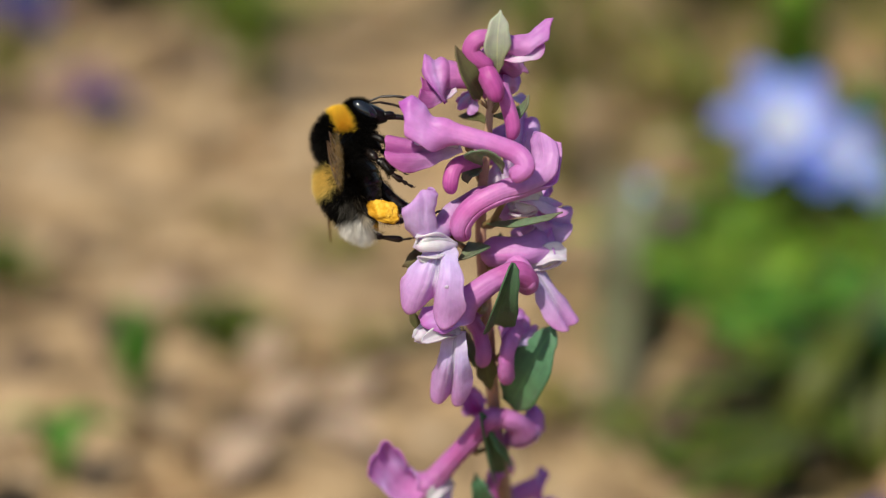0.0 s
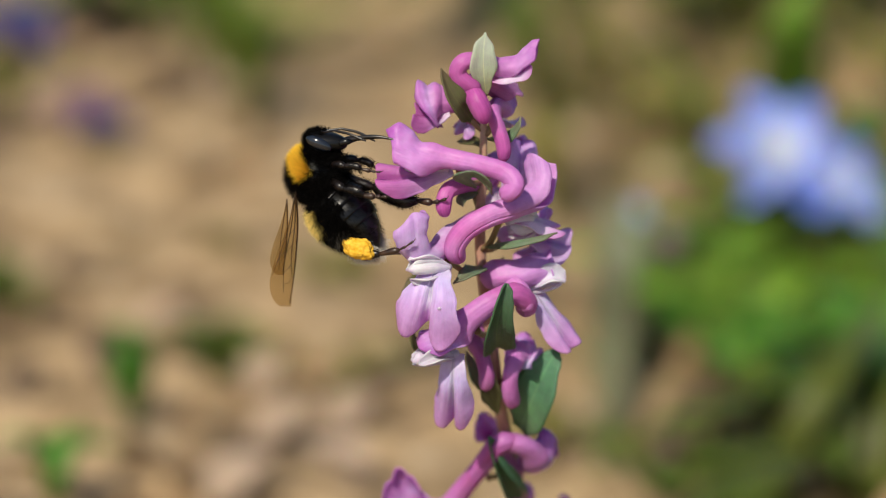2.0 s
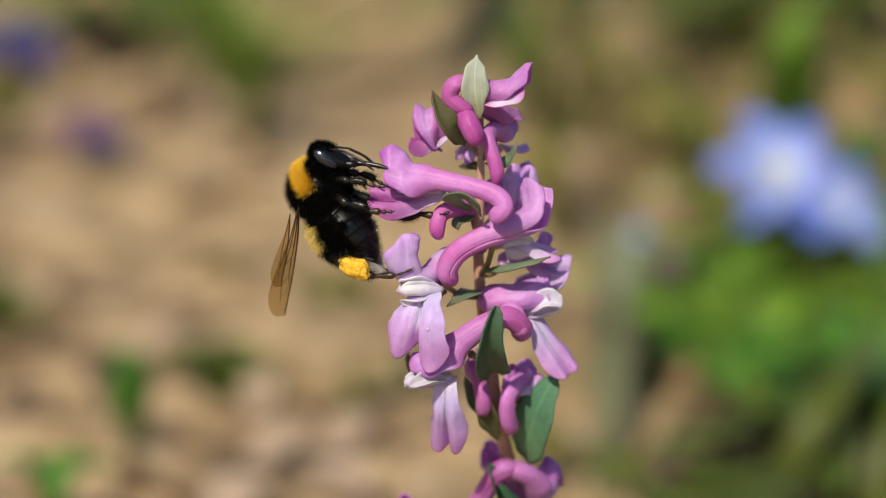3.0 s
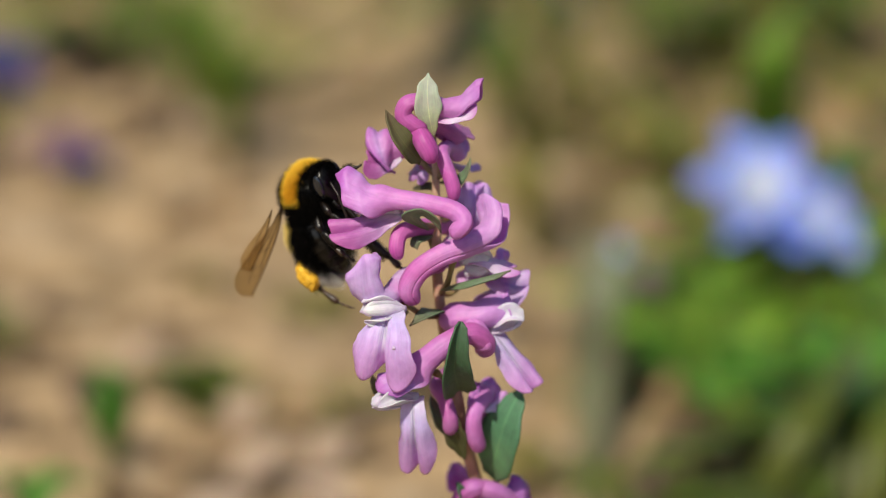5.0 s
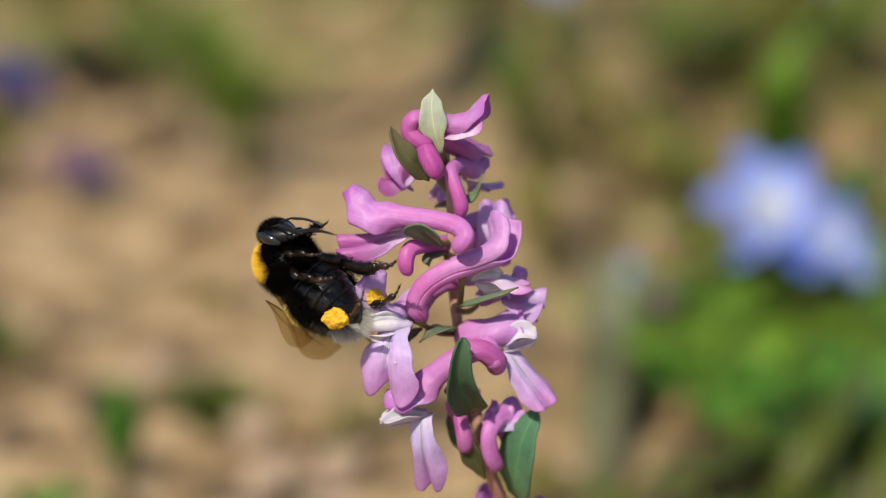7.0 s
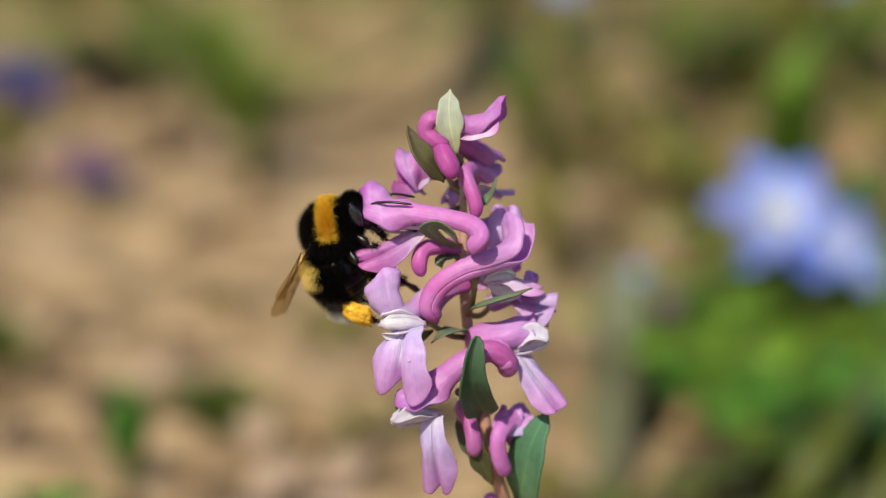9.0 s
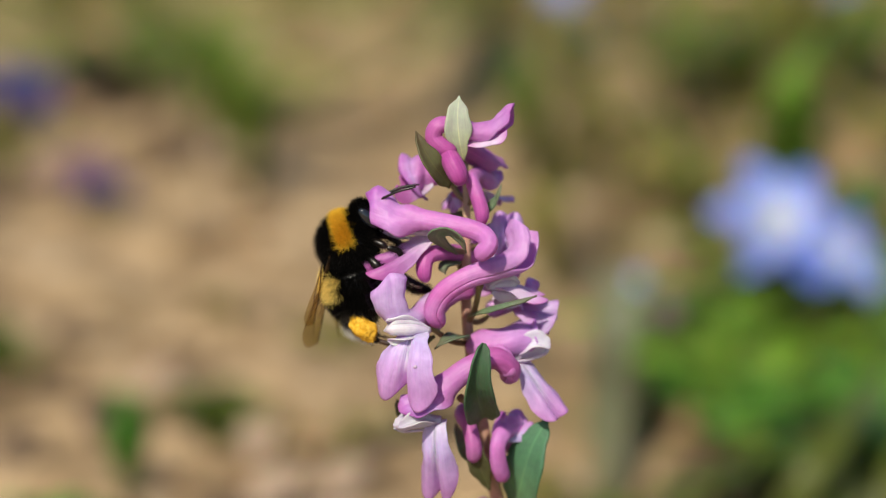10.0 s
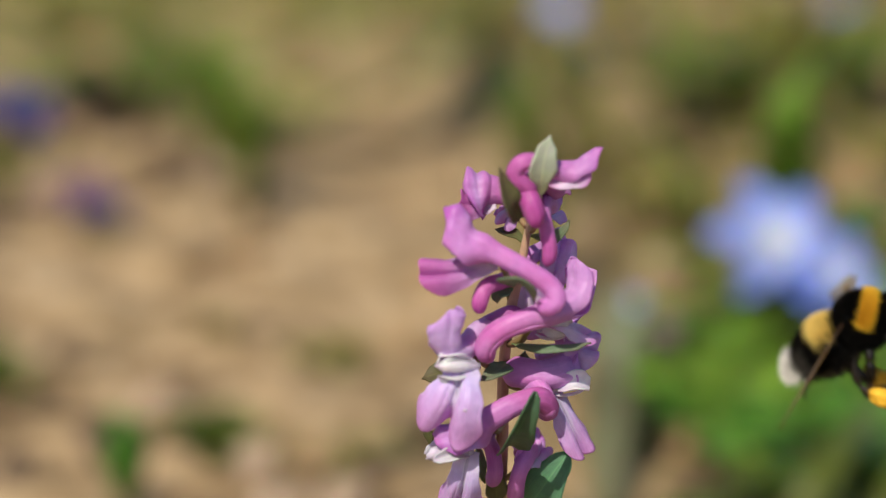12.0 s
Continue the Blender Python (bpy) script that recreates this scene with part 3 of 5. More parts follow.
# the flower that the bee works on: spur to the right, hood to the left
visited = bloom("magenta floret with a long spur and lilac hood", [(905, 305, 9.5), (918, 307, 11), (931, 294, 11), (916, 273, 10), (875, 256, 9.5), (828, 243, 9), (784, 232, 8.5), (745, 218, 8), (702, 198, 7.5)],
                way(0.3, 1, 0.25), 1.52, 2.0, 0.34, [(815, 258, 6), (774, 264, 7), (730, 268, 8.5), (678, 262, 9)], way(0.05, 0.5, 1), 3.0, [(812, 254, 6.5), (728, 246, 7)], 1.7, [(856, 282, 1), (830, 262, 7.5)], seed=1, opening=0.58, wrap=2.0, notch=0.04, lip_mat=M_LIPM, beak=True, neck=0.45, crest=1.5)
# spur hooked at the left, mouth to the right; the hood stands up as a broad folded lobe
bloom("pink floret with hooked spur and raised hood", [(824, 424, 8), (815, 398, 9), (838, 366, 9), (882, 342, 8.5), (925, 328, 7), (954, 310, 4.5), (966, 276, 2.5), (962, 232, 1.2)],
      way(-0.8, 0.2, -0.15), 1.9, 1.42, 0.12, [(915, 350, 4), (948, 352, 3), (972, 362, 2), (1000, 372, 1)], way(-0.1, 1, 0.7), 2.6, [(905, 352, 5), (958, 344, 3)], 1.7, [(856, 400, 0.5), (895, 350, 6)], seed=2, material=M_TUBER, opening=0.62, wrap=2.1, lip_mat=M_LIPP, slant=0.6, crest=0.9, neck=0.5)
# faces the viewer and the left; upright rounded hood, broad two-lobed lip
bloom("lilac floret with a white mouth and broad two-lobed lip", [(824, 368, 4), (802, 380, 5.5), (786, 402, 7.5), (770, 416, 9.5), (755, 408, 10.5), (748, 380, 11), (744, 334, 10.5)],
          way(0.85, 0.1, 0.35), 2.0, 1.5, 0.15, [(788, 432, 9.5), (777, 456, 13), (766, 505, 14.5), (754, 564, 12.5)], way(-0.2, 0.25, 1), 5.3, [(806, 434, 10), (734, 438, 13.5)], 1.5, [(850, 440, 0.5), (800, 420, 7)], seed=3, opening=0.5, wrap=1.9, notch=0.20, curl=0.22, neck=0.34, slant=0.6, crest=0.6, skew=0.03, material=M_HOODP)
# lower left flower, lip hanging
bloom("pink floret drooping with a narrow hanging lip", [(918, 508, 4), (936, 500, 5.5), (914, 482, 7.5), (870, 500, 9), (828, 530, 9.8), (796, 556, 10.4), (768, 572, 11), (748, 580, 11)],
      way(-0.2, 1, 0.3), 1.8, 1.65, 0.30, [(808, 586, 9.5), (804, 608, 11), (800, 655, 11.5), (792, 716, 11)], way(-0.25, 0.3, 1), 3.3, [(812, 588, 9.5), (734, 600, 12.5)], 1.7, [(862, 540, 0.5), (845, 545, 7)], seed=4, wrap=1.7, notch=0.08, curl=0.45, neck=0.5, slant=0.7, skew=-0.08)
# right flower, mouth to the right and away
bloom("pale pink floret with a white mouth seen from its side", [(866, 446, 0.5), (878, 446, 2), (896, 446, 2.5), (920, 446, 2.5), (948, 438, 1.5), (970, 424, 0), (984, 404, -1)],
      way(-0.3, 1, 0.2), 2.45, 1.15, 0.3, [(935, 474, 2), (954, 490, 2.5), (978, 528, 3), (1012, 580, 3.4)], way(0.45, 0.4, 0.9), 2.7, [(934, 468, 2), (994, 450, 0)], 2.5, [(858, 470, 0), (905, 460, 1)], seed=5, material=M_TUBEP, wrap=1.4, notch=0.02, curl=0.5, neck=0.45, crest=0.4)
bloom("pink hanging spur beside a folded bract", [(934, 512, 6), (932, 494, 6), (922, 474, 5), (905, 462, 3), (890, 455, 1), (880, 452, -1)],
      way(-0.2, 1, 0.3), 1.7, 1.0, 0.1, seed=31, opening=0.95, material=M_TUBEP)
# top flower: curled spur at the left, mouth at the upper right
bloom("deep pink young floret with a curled spur", [(872, 120, 6), (848, 108, 6.5), (834, 90, 6.5), (846, 70, 6.5), (878, 70, 5), (908, 80, 4), (942, 70, 3.6), (984, 44, 3.4)],
      way(-0.2, 1, 0.2), 1.35, 1.2, 0.5, [(890, 100, 4.5), (915, 100, 4.5), (940, 92, 4), (962, 76, 3.6)], way(-0.2, 0.8, 0.7), 1.5, None, 1, [(866, 160, 0), (868, 112, 1)], seed=6, opening=0.56, wrap=1.9, lip_mat=M_LIPP, notch=0.05, neck=0.7, slant=1.3)
bloom("deep pink short blunt spur of a young floret", [(878, 178, 7), (876, 160, 7.5), (866, 138, 7), (856, 118, 5), (870, 100, 1), (905, 120, -4), (920, 130, -7)],
      way(0, 1, 0.2), 1.75, 1.1, 0.3, material=M_BUD, seed=7, opening=0.75, stalk=((866, 150, 0), (862, 120, 4)))
bloom("deep pink hanging spur of a floret turned away", [(904, 248, 5.3), (908, 225, 5.5), (900, 190, 5), (892, 165, 4), (890, 148, 0), (895, 146, -5), (900, 130, -9)],
      way(0, 1, 0.2), 1.22, 1.6, 0.4, [(892, 170, -3), (900, 176, -7), (908, 170, -11)], way(0, 1, 0), 2.6, None, 1, [(866, 200, 0), (888, 160, 0)], seed=8, opening=0.7)
# flower behind at the upper left
bloom("lilac floret half hidden behind a bract", [(850, 136, -2), (830, 134, -2), (808, 134, -2), (792, 134, -1.8), (774, 134, -1.5), (752, 138, -1.4)],
      way(-0.3, 1, 0.1), 2.2, 1.75, 0.10, [(806, 150, -1), (780, 158, -1), (756, 160, -0.5), (740, 150, 0)], way(-0.3, 0.5, 0.9), 2.6, None, 1, [(866, 190, 0), (830, 135, -2)], seed=9, wrap=2.6, opening=0.62, crest=1.0, neck=0.6, slant=0.35, lip_mat=M_LIPM)
bloom("small lilac lip of a floret turned away", [(858, 165, -3), (846, 168, -4), (838, 170, -5), (828, 176, -6), (822, 182, -8)],
      way(0, 1, 0), 1.1, 1.5, 0.3, [(844, 160, -4), (836, 172, -4), (828, 184, -4), (822, 200, -4)], way(-0.3, 0.3, 1), 1.8, seed=10, material=M_BUD)
# flower behind at the right
# both far florets get paler petal colours in place of light passing through
bloom("pale lilac floret on the far side of the stem", [(866, 250, -3), (884, 240, -5), (900, 232, -7), (914, 226, -9), (922, 218, -11), (926, 205, -12)],
      way(0, 1, 0.2), 1.4, 1.5, 0.2, [(900, 338, -4), (912, 300, -3.5), (924, 258, -3.5), (930, 204, -4.5)], way(0.2, 0.2, 1), 2.7, None, 1, [(862, 270, 0), (890, 246, -5)], seed=11, material=M_TUBEP, lip_mat=M_HOODP, notch=0.04, neck=0.6)
bloom("pale lilac lip of a far floret", [(866, 330, -3), (880, 318, -5), (900, 300, -7), (915, 290, -9), (925, 272, -10)],
      way(0, 1, 0.2), 1.5, 1.8, 0.3, [(890, 296, -5), (884, 300, -4), (888, 316, -3), (904, 342, -3)], way(0.2, 0.3, 1), 3.4, None, 1, [(856, 340, 0), (875, 322, -4)], seed=12, material=M_TUBEP, lip_mat=M_LIPP)
# small hooked spur at the left of the stem
bloom("pink hooked spur of a floret turned away", [(800, 342, 6.5), (797, 322, 7), (806, 296, 6), (832, 286, 3), (850, 280, -2), (862, 270, -6), (870, 262, -10)],
      way(0, 1, 0.2), 1.30, 1.5, 0.3, seed=13, material=M_BUD, opening=0.75, stalk=((856, 330, 0), (842, 286, 0)))
# the far spur above the two-lobed flower, and a pale lip below the right hood
bloom("pink spur crossing behind the stem", [(872, 346, 1), (846, 350, 2), (818, 366, 3), (798, 392, 4), (788, 424, 6)],
      way(0, 1, 0.2), 1.75, 1.1, 0.15, seed=14, opening=0.9)
bloom("pale lilac floret low on the right side", [(880, 380, -3), (905, 372, -3), (935, 364, -3), (962, 360, -2.5), (982, 350, -2)],
      way(0, 1, 0.2), 1.5, 1.8, 0.3, [(940, 372, -2), (964, 384, -1), (986, 390, -1), (1014, 392, -1)], way(0.2, 0.8, 1), 3.4, [(900, 368, -1), (955, 362, -1)], 1.8, [(854, 400, 0), (890, 378, -3)], seed=15, material=M_HOODP, lip_mat=M_HOODP, notch=0.05, neck=0.5)
bloom("lilac wing of a floret on the right side", [(905, 420, -4), (925, 412, -4), (950, 404, -3), (968, 408, -2), (976, 430, -1.5)],
      way(0.7, 0.6, 0.3), 1.2, 1.7, 0.2, seed=32, opening=0.3, wrap=1.5, crest=0.3, material=M_HOODP)
# buds and spurs lower down
bloom("deep pink hanging spur on the stem", [(852, 648, 4.5), (856, 622, 5), (848, 588, 4), (836, 566, 3), (842, 548, 0), (856, 540, -4)],
      way(-0.3, 1, 0.2), 1.3, 1.2, 0.2, seed=16, material=M_BUD, opening=0.85, stalk=((864, 600, 0), (842, 556, 1)))
bloom("pink and lilac floret seen from behind", [(898, 676, 3), (895, 650, 4), (898, 618, 4), (906, 596, 2), (912, 580, -2), (915, 566, -5)],
      way(0, 1, 0.3), 1.4, 1.8, 0.4, [(908, 610, 2), (925, 600, 1), (932, 585, 0), (938, 570, -1)], way(0.3, 0.3, 1), 2.0, None, 1, [(868, 640, 0), (900, 605, 2)], seed=17, opening=0.7)
bloom("lilac floret beside the stem below", [(905, 650, -1), (915, 630, -1), (905, 600, 0), (890, 580, 1), (884, 566, 1)],
      way(0, 1, 0.3), 1.3, 1.7, 0.3, seed=18, opening=0.5, stalk=((868, 650, 0), (900, 640, -1)))
# the lowest flowers
bloom("pink floret with its hood turned up", [(900, 735, 4), (866, 742, 5), (838, 772, 6), (800, 812, 6.5), (760, 852, 7), (722, 856, 7), (690, 826, 7), (682, 800, 7)],
      way(-0.2, 1, 0.4), 1.85, 1.7, 0.3, [(800, 858, 6), (785, 880, 7), (780, 905, 8), (776, 935, 8)], way(-0.2, 0.2, 1), 2.8, [(800, 850, 6), (750, 880, 8)], 1.6, [(878, 770, 0), (840, 800, 5)], seed=19)
bloom("pink floret with a rolled spur on the right", [(890, 800, 1), (868, 760, 3), (880, 740, 4), (912, 748, 4), (930, 770, 2), (936, 742, 0), (930, 725, -2)],
      way(0.2, 1, 0.2), 1.7, 1.7, 0.4, seed=20, opening=0.7, stalk=((882, 800, 0), (900, 775, 2)))
bloom("lilac petals behind the stem", [(862, 745, -3), (848, 730, -4), (838, 715, -4), (840, 698, -4)],
      way(-0.2, 1, 0.2), 1.4, 1.6, 0.3, seed=21, opening=0.3, stalk=((874, 760, 0), (860, 748, -2)))
bloom("lilac floret low on the stem", [(886, 905, -2), (905, 880, -3), (930, 870, -4), (955, 862, -5), (978, 846, -6)],
      way(0, 1, 0.2), 1.6, 1.8, 0.4, [(930, 890, -3), (955, 895, -3), (975, 890, -3), (990, 900, -3)], way(0.2, 1, 0.5), 2.8, None, 1, [(896, 930, 0), (905, 890, -2)], seed=22)
bloom("magenta spur low on the stem", [(872, 900, 3), (868, 870, 3), (876, 840, 2), (888, 830, -2), (900, 820, -5)],
      way(0, 1, 0.2), 1.3, 1.2, 0.2, seed=23, material=M_BUD, opening=0.9, stalk=((890, 860, 0), (880, 835, 0)))

bm = bmesh.new()
bmesh.ops.create_icosphere(bm, subdivisions=3, radius=0.28 * MM, matrix=Matrix.Translation(at(791, 508, 15.6)))
for v in bm.verts:
    v.co += (v.co - at(791, 508, 15.6)) * 0.4 * noise.noise(v.co * 5000)
bm.loops.layers.uv.verify()
part("pollen_grain", bm, M_INNER, plant, "pale pollen grain stuck to the lip")

# bracts and leaves
FOLD = [(0, 0.5), (0.15, 1.0), (0.45, 0.95), (0.8, 0.62), (0.94, 0.42), (1.0, 0.1)]
bract("bract", [(880, 130, 4.5), (879, 95, 6), (881, 55, 6.5), (886, 18, 6)], way(0.2, 0.1, 1), 1.95, M_BRACTP, "pale silvery green bract, nearly see-through", 0.12, 0.04)
bract("bract", [(850, 172, 4), (834, 145, 8), (816, 110, 8.5), (806, 80, 8)], way(0.25, 0.1, 1), 1.55, M_BRACTD, "dusky olive bract with a pointed tip", 0.35, 0.05, [(0, 0.3), (0.3, 0.95), (0.6, 1.0), (0.85, 0.5), (1, 0.03)])
bract("bract", [(872, 205, -1), (912, 205, 0), (930, 188, 1), (936, 168, 1)], way(-0.4, 0.6, 1), 1.1, M_BRACT, "grey-green bract")
bract("bract", [(852, 292, 4), (838, 274, 11.5), (862, 268, 12.8), (884, 284, 12.8), (889, 308, 11.5)], way(0, 1, 0.7), 1.25, M_BRACT, "grey-green bract hooked over the stem", -0.3)
bract("bract", [(852, 300, 1), (836, 306, 3), (826, 312, 4), (828, 326, 4)], way(-0.2, 0.5, 1), 1.0, M_BRACT, "small green bract")
bract("bract", [(862, 396, 2), (895, 392, 5), (945, 386, 6.5), (996, 376, 6)], way(0, 1, 0.6), 1.35, M_BRACT, "grey-green bract with rolled margin", -0.5)
bract("bract", [(800, 432, 4), (760, 452, 4), (735, 462, 5), (712, 472, 5)], way(0, 0.7, 0.8), 1.9, M_BRACTD, "dark brownish bract behind the mouth")
bract("bract", [(856, 432, 1), (845, 440, 6), (828, 450, 8), (808, 462, 8)], way(0, 0.6, 0.9), 1.6, M_BRACT, "green bract")
bract("bract", [(876, 574, 4), (884, 545, 10.5), (897, 505, 12.5), (908, 465, 12)], way(0.12, 0.1, 1), 2.3, M_LEAFD, "dark bluish green folded bract", 0.7, 0.06, FOLD)
bract("bract", [(902, 716, 0), (918, 690, 1.5), (950, 630, 2), (984, 572, 1)], way(-0.15, 0.1, 1), 3.3, M_LEAF, "broad bluish green bract", 0.12, 0.06, [(0, 0.45), (0.25, 0.95), (0.6, 1.0), (0.85, 0.55), (1, 0.03)])
bract("bract", [(876, 842, 2), (866, 812, 6), (856, 765, 7), (850, 730, 6)], way(0.35, 0.1, 1), 1.5, M_LEAFD, "dark green folded bract", 1.0, 0.06, FOLD)
bract("bract", [(906, 826, 2), (892, 806, 6), (872, 778, 7.5), (858, 744, 6)], way(0.7, 0.2, 1), 0.8, M_LEAF, "narrow pale green bract", 0.5)
bract("bract", [(870, 905, 2), (858, 880, 5), (848, 858, 6), (840, 838, 5)], way(-0.3, 0.2, 1), 1.8, M_LEAF, "bluish green bract")
bract("bract", [(842, 650, 1), (832, 625, 2.5), (826, 600, 3), (820, 578, 2)], way(0.5, 0.2, 1), 1.0, M_BRACT, "narrow green bract behind a floret")
bract("bract", [(868, 690, 3), (862, 660, 4), (858, 630, 4.5), (866, 604, 4)], way(0, 0.2, 1), 1.5, M_BRACTD, "dusky bract against the stem", 0.4)
bract("bract", [(742, 590, 6), (736, 572, 6.5), (730, 555, 6.5), (726, 540, 6)], way(-0.4, 0.1, 1), 0.7, M_BRACTD, "small dark bract")
bract("bract", [(870, 470, 0), (880, 450, -2), (884, 435, -3), (886, 412, -4)], way(0.3, 0.2, 1), 1.2, M_BRACT, "dark green bract behind the stem")
bract("bract", [(866, 220, -1), (850, 210, -3), (826, 206, -5), (812, 206, -6)], way(0, 0.5, 1), 0.9, M_BRACTD, "small dark bract")
# stem leaves near the soil, below the view
bract("stem_leaf", [(935, 1450, 0), (1040, 1390, 14), (1160, 1400, 22), (1260, 1470, 26)], way(0, 1, 0.2), 8.0, M_LEAF, "divided bluish green stem leaf", 0.2, 0.3)
bract("stem_leaf", [(930, 1420, 0), (830, 1370, 12), (710, 1390, 18), (620, 1460, 20)], way(0, 1, 0.2), 8.0, M_LEAF, "divided bluish green stem leaf", 0.2, 0.3)


# ---------------------------------------------------------------- the bumblebee
# Its own space, in mm: x forward, y to its left, z to its back; the origin is the middle of the thorax.
bee = new("bumblebee")
tagged(bee, "furry black bumblebee with yellow bands and white tail", "bumblebee")
rng = random.Random(11)


def fur(name, spots, length, material, parent, label="", thick=0.03, lean=Vector((-0.5, 0, 0)), jitter=0.35):
    """Single tapered hairs that stand on the given (place, normal) spots, in mm."""
    verts, faces, uvs = [], [], []
    for p, nrm, ln in spots:
        ln *= length * rng.uniform(0.6, 1.15)
        d = (nrm + lean * rng.uniform(0.4, 1.2) + Vector((rng.gauss(0, jitter), rng.gauss(0, jitter), rng.gauss(0, jitter)))).normalized()
        a = d.orthogonal().normalized()
        b = d.cross(a)
        k = len(verts)
        bend = p + d * ln * 0.55 + lean * ln * 0.08
        for ang in (0, 2.094, 4.189):
            o = a * math.cos(ang) + b * math.sin(ang)
            verts.append((p + o * thick) * MM)
        for ang in (0, 2.094, 4.189):
            o = a * math.cos(ang) + b * math.sin(ang)
            verts.append((bend + o * thick * 0.7) * MM)
        verts.append((p + d * ln + lean * ln * 0.25) * MM)
        for i in range(3):
            j = (i + 1) % 3
            faces.append((k + i, k + j, k + 3 + j, k + 3 + i))
            uvs += [0.0, 0.0, 0.55, 0.55]
            faces.append((k + 3 + i, k + 3 + j, k + 6))
            uvs += [0.55, 0.55, 1.0]
    me = bpy.data.meshes.new(name)
    me.from_pydata(verts, [], faces)
    layer = me.uv_layers.new()
    layer.data.foreach_set("uv", [c for u in uvs for c in (u, 0.5)])
    me.materials.append(material)
    ob = new(name, me)
    ob.parent = parent
    tagged(ob, label, kind="stuff")
    return ob


def lathe(bm, stations, ell, centre_z=None, sides=28):
    """A body of revolution along x: stations (x, radius), ell = (width, height) factors."""
    rows = []
    for x, r in stations:
        z0 = centre_z(x) if centre_z else 0.0
        rows.append([Vector((x, math.cos(2 * math.pi * j / sides) * r * ell[0], z0 + math.sin(2 * math.pi * j / sides) * r * ell[1])) * MM for j in range(sides)])
    vs = grid(bm, rows, lambda a, b: (a, b), True)
    bm.faces.new(list(reversed(vs[0])))
    bm.faces.new(vs[-1])
    bmesh.ops.recalc_face_normals(bm, faces=bm.faces)


def ball_spots(n, rad, centre, keep, ln=lambda p: 1.0):
    res = []
    while len(res) < n:
        d = Vector((rng.gauss(0, 1), rng.gauss(0, 1), rng.gauss(0, 1))).normalized()
        p = Vector((d.x * rad[0], d.y * rad[1], d.z * rad[2]))
        nrm = Vector((d.x / rad[0], d.y / rad[1], d.z / rad[2])).normalized()
        if keep(p):
            res.append((p + Vector(centre), nrm, ln(p)))
    return res


# thorax
bm = bmesh.new()
prof = [(-3.6, 0.9), (-3.3, 1.9), (-2.5, 3.0), (-1.2, 3.65), (0.2, 3.8), (1.6, 3.5), (2.6, 2.6), (3.2, 1.6), (3.45, 0.7)]
lathe(bm, prof, (0.98, 0.95))
thorax = part("thorax", bm, M_CHITIN, bee)
TR = (3.65, 3.7, 3.65)


def collar(p):
    """The yellow collar: a slanted band over the front of the back that reaches down to the wing roots."""
    along = 0.78 * p.x - 0.62 * p.z
    return -0.65 + 0.25 * noise.noise(p * 1.7) < along < 1.1 + 0.3 * noise.noise(p * 1.3) and 0.62 * p.x + 0.78 * p.z > 0.5 + 0.6 * noise.noise(p * 1.1)



fur("collar_fur", ball_spots(7000, TR, (0, 0, 0), collar), 1.4, F_YELLOW, thorax, "golden yellow collar of fur", 0.024, Vector((0.0, 0, 0.15)), 0.42)
fur("thorax_fur", ball_spots(14000, TR, (0, 0, 0), lambda p: not collar(p)), 1.5, F_BLACK, thorax, "black fur", 0.024, Vector((-0.25, 0, -0.1)), 0.5)

# abdomen, hinged at the waist
abdomen = new("abdomen")
abdomen.parent = bee
AB_HINGE = Vector((-2.3, 0, -1.1))


def ab_r(x):
    s = -x / 10.6
    return 4.35 * max(0.0, math.sin(math.pi * min(1, (s * 0.93 + 0.07)) ** 0.72)) ** 0.68 if s < 1 else 0.05


seg_x = [0.0, -1.6, -3.5, -5.3, -7.0, -8.8, -10.5]
for i, (a, b) in enumerate(zip(seg_x, seg_x[1:])):
    bm = bmesh.new()
    st = []
    for j in range(8):
        x = lerp(a + (0.25 if i else 0), b, j / 7)
        swell = 0.955 + 0.075 * smooth(0.0, 1.0, j / 7)
        st.append((x, max(0.08, ab_r(x) * swell)))
    lathe(bm, st, (1.0, 0.93))
    part("abdomen_segment", bm, M_CHITIN, abdomen)


def ab_spots(n, keep, ln=1.0):
    res = []
    while len(res) < n:
        x = rng.uniform(-10.5, -0.2)
        a = rng.uniform(0, 2 * math.pi)
        r = ab_r(x)
        if rng.random() > r / 4.4:
            continue
        dr = (ab_r(x + 0.1) - ab_r(x - 0.1)) / 0.2
        p = Vector((x, math.cos(a) * r, math.sin(a) * r * 0.93))
        nrm = Vector((-dr, math.cos(a), math.sin(a))).normalized()
        if keep(x, math.sin(a)):
            res.append((p, nrm, ln))
    return res


BACK = Vector((-0.7, 0, 0))
fray = lambda x, z: 0.5 * noise.noise((x * 1.2, z * 2.5, 0.7))
fur("band_fur", ab_spots(5000, lambda x, z: -3.7 + 1.5 * fray(x, z) < x < -0.9 and z > 0.6 + 0.8 * fray(x, z)), 1.6, F_LEMON, abdomen, "lemon yellow band of fur", 0.024, BACK * 0.7, 0.45)
fur("abdomen_fur", ab_spots(1200, lambda x, z: x > -1.0 and z > -0.5) + ab_spots(5200, lambda x, z: -8.3 + fray(x, z) < x < -3.8 and z > -0.25) + ab_spots(1900, lambda x, z: -3.9 <= x < -1.2 and -0.5 < z < 0.66), 1.6, F_BLACK, abdomen, "black fur", 0.03, BACK, 0.42)
fur("side_fur", ab_spots(1000, lambda x, z: -9.6 < x < -5.6 and 0.0 < z < 0.8), 2.1, F_SMOKE, abdomen, "long smoky grey hairs on the sides", 0.022, BACK, 0.5)
fur("belly_fur", ab_spots(700, lambda x, z: -9.8 < x and z < -0.2), 0.7, F_BLACK, abdomen, "sparse black belly fur", 0.022, BACK)
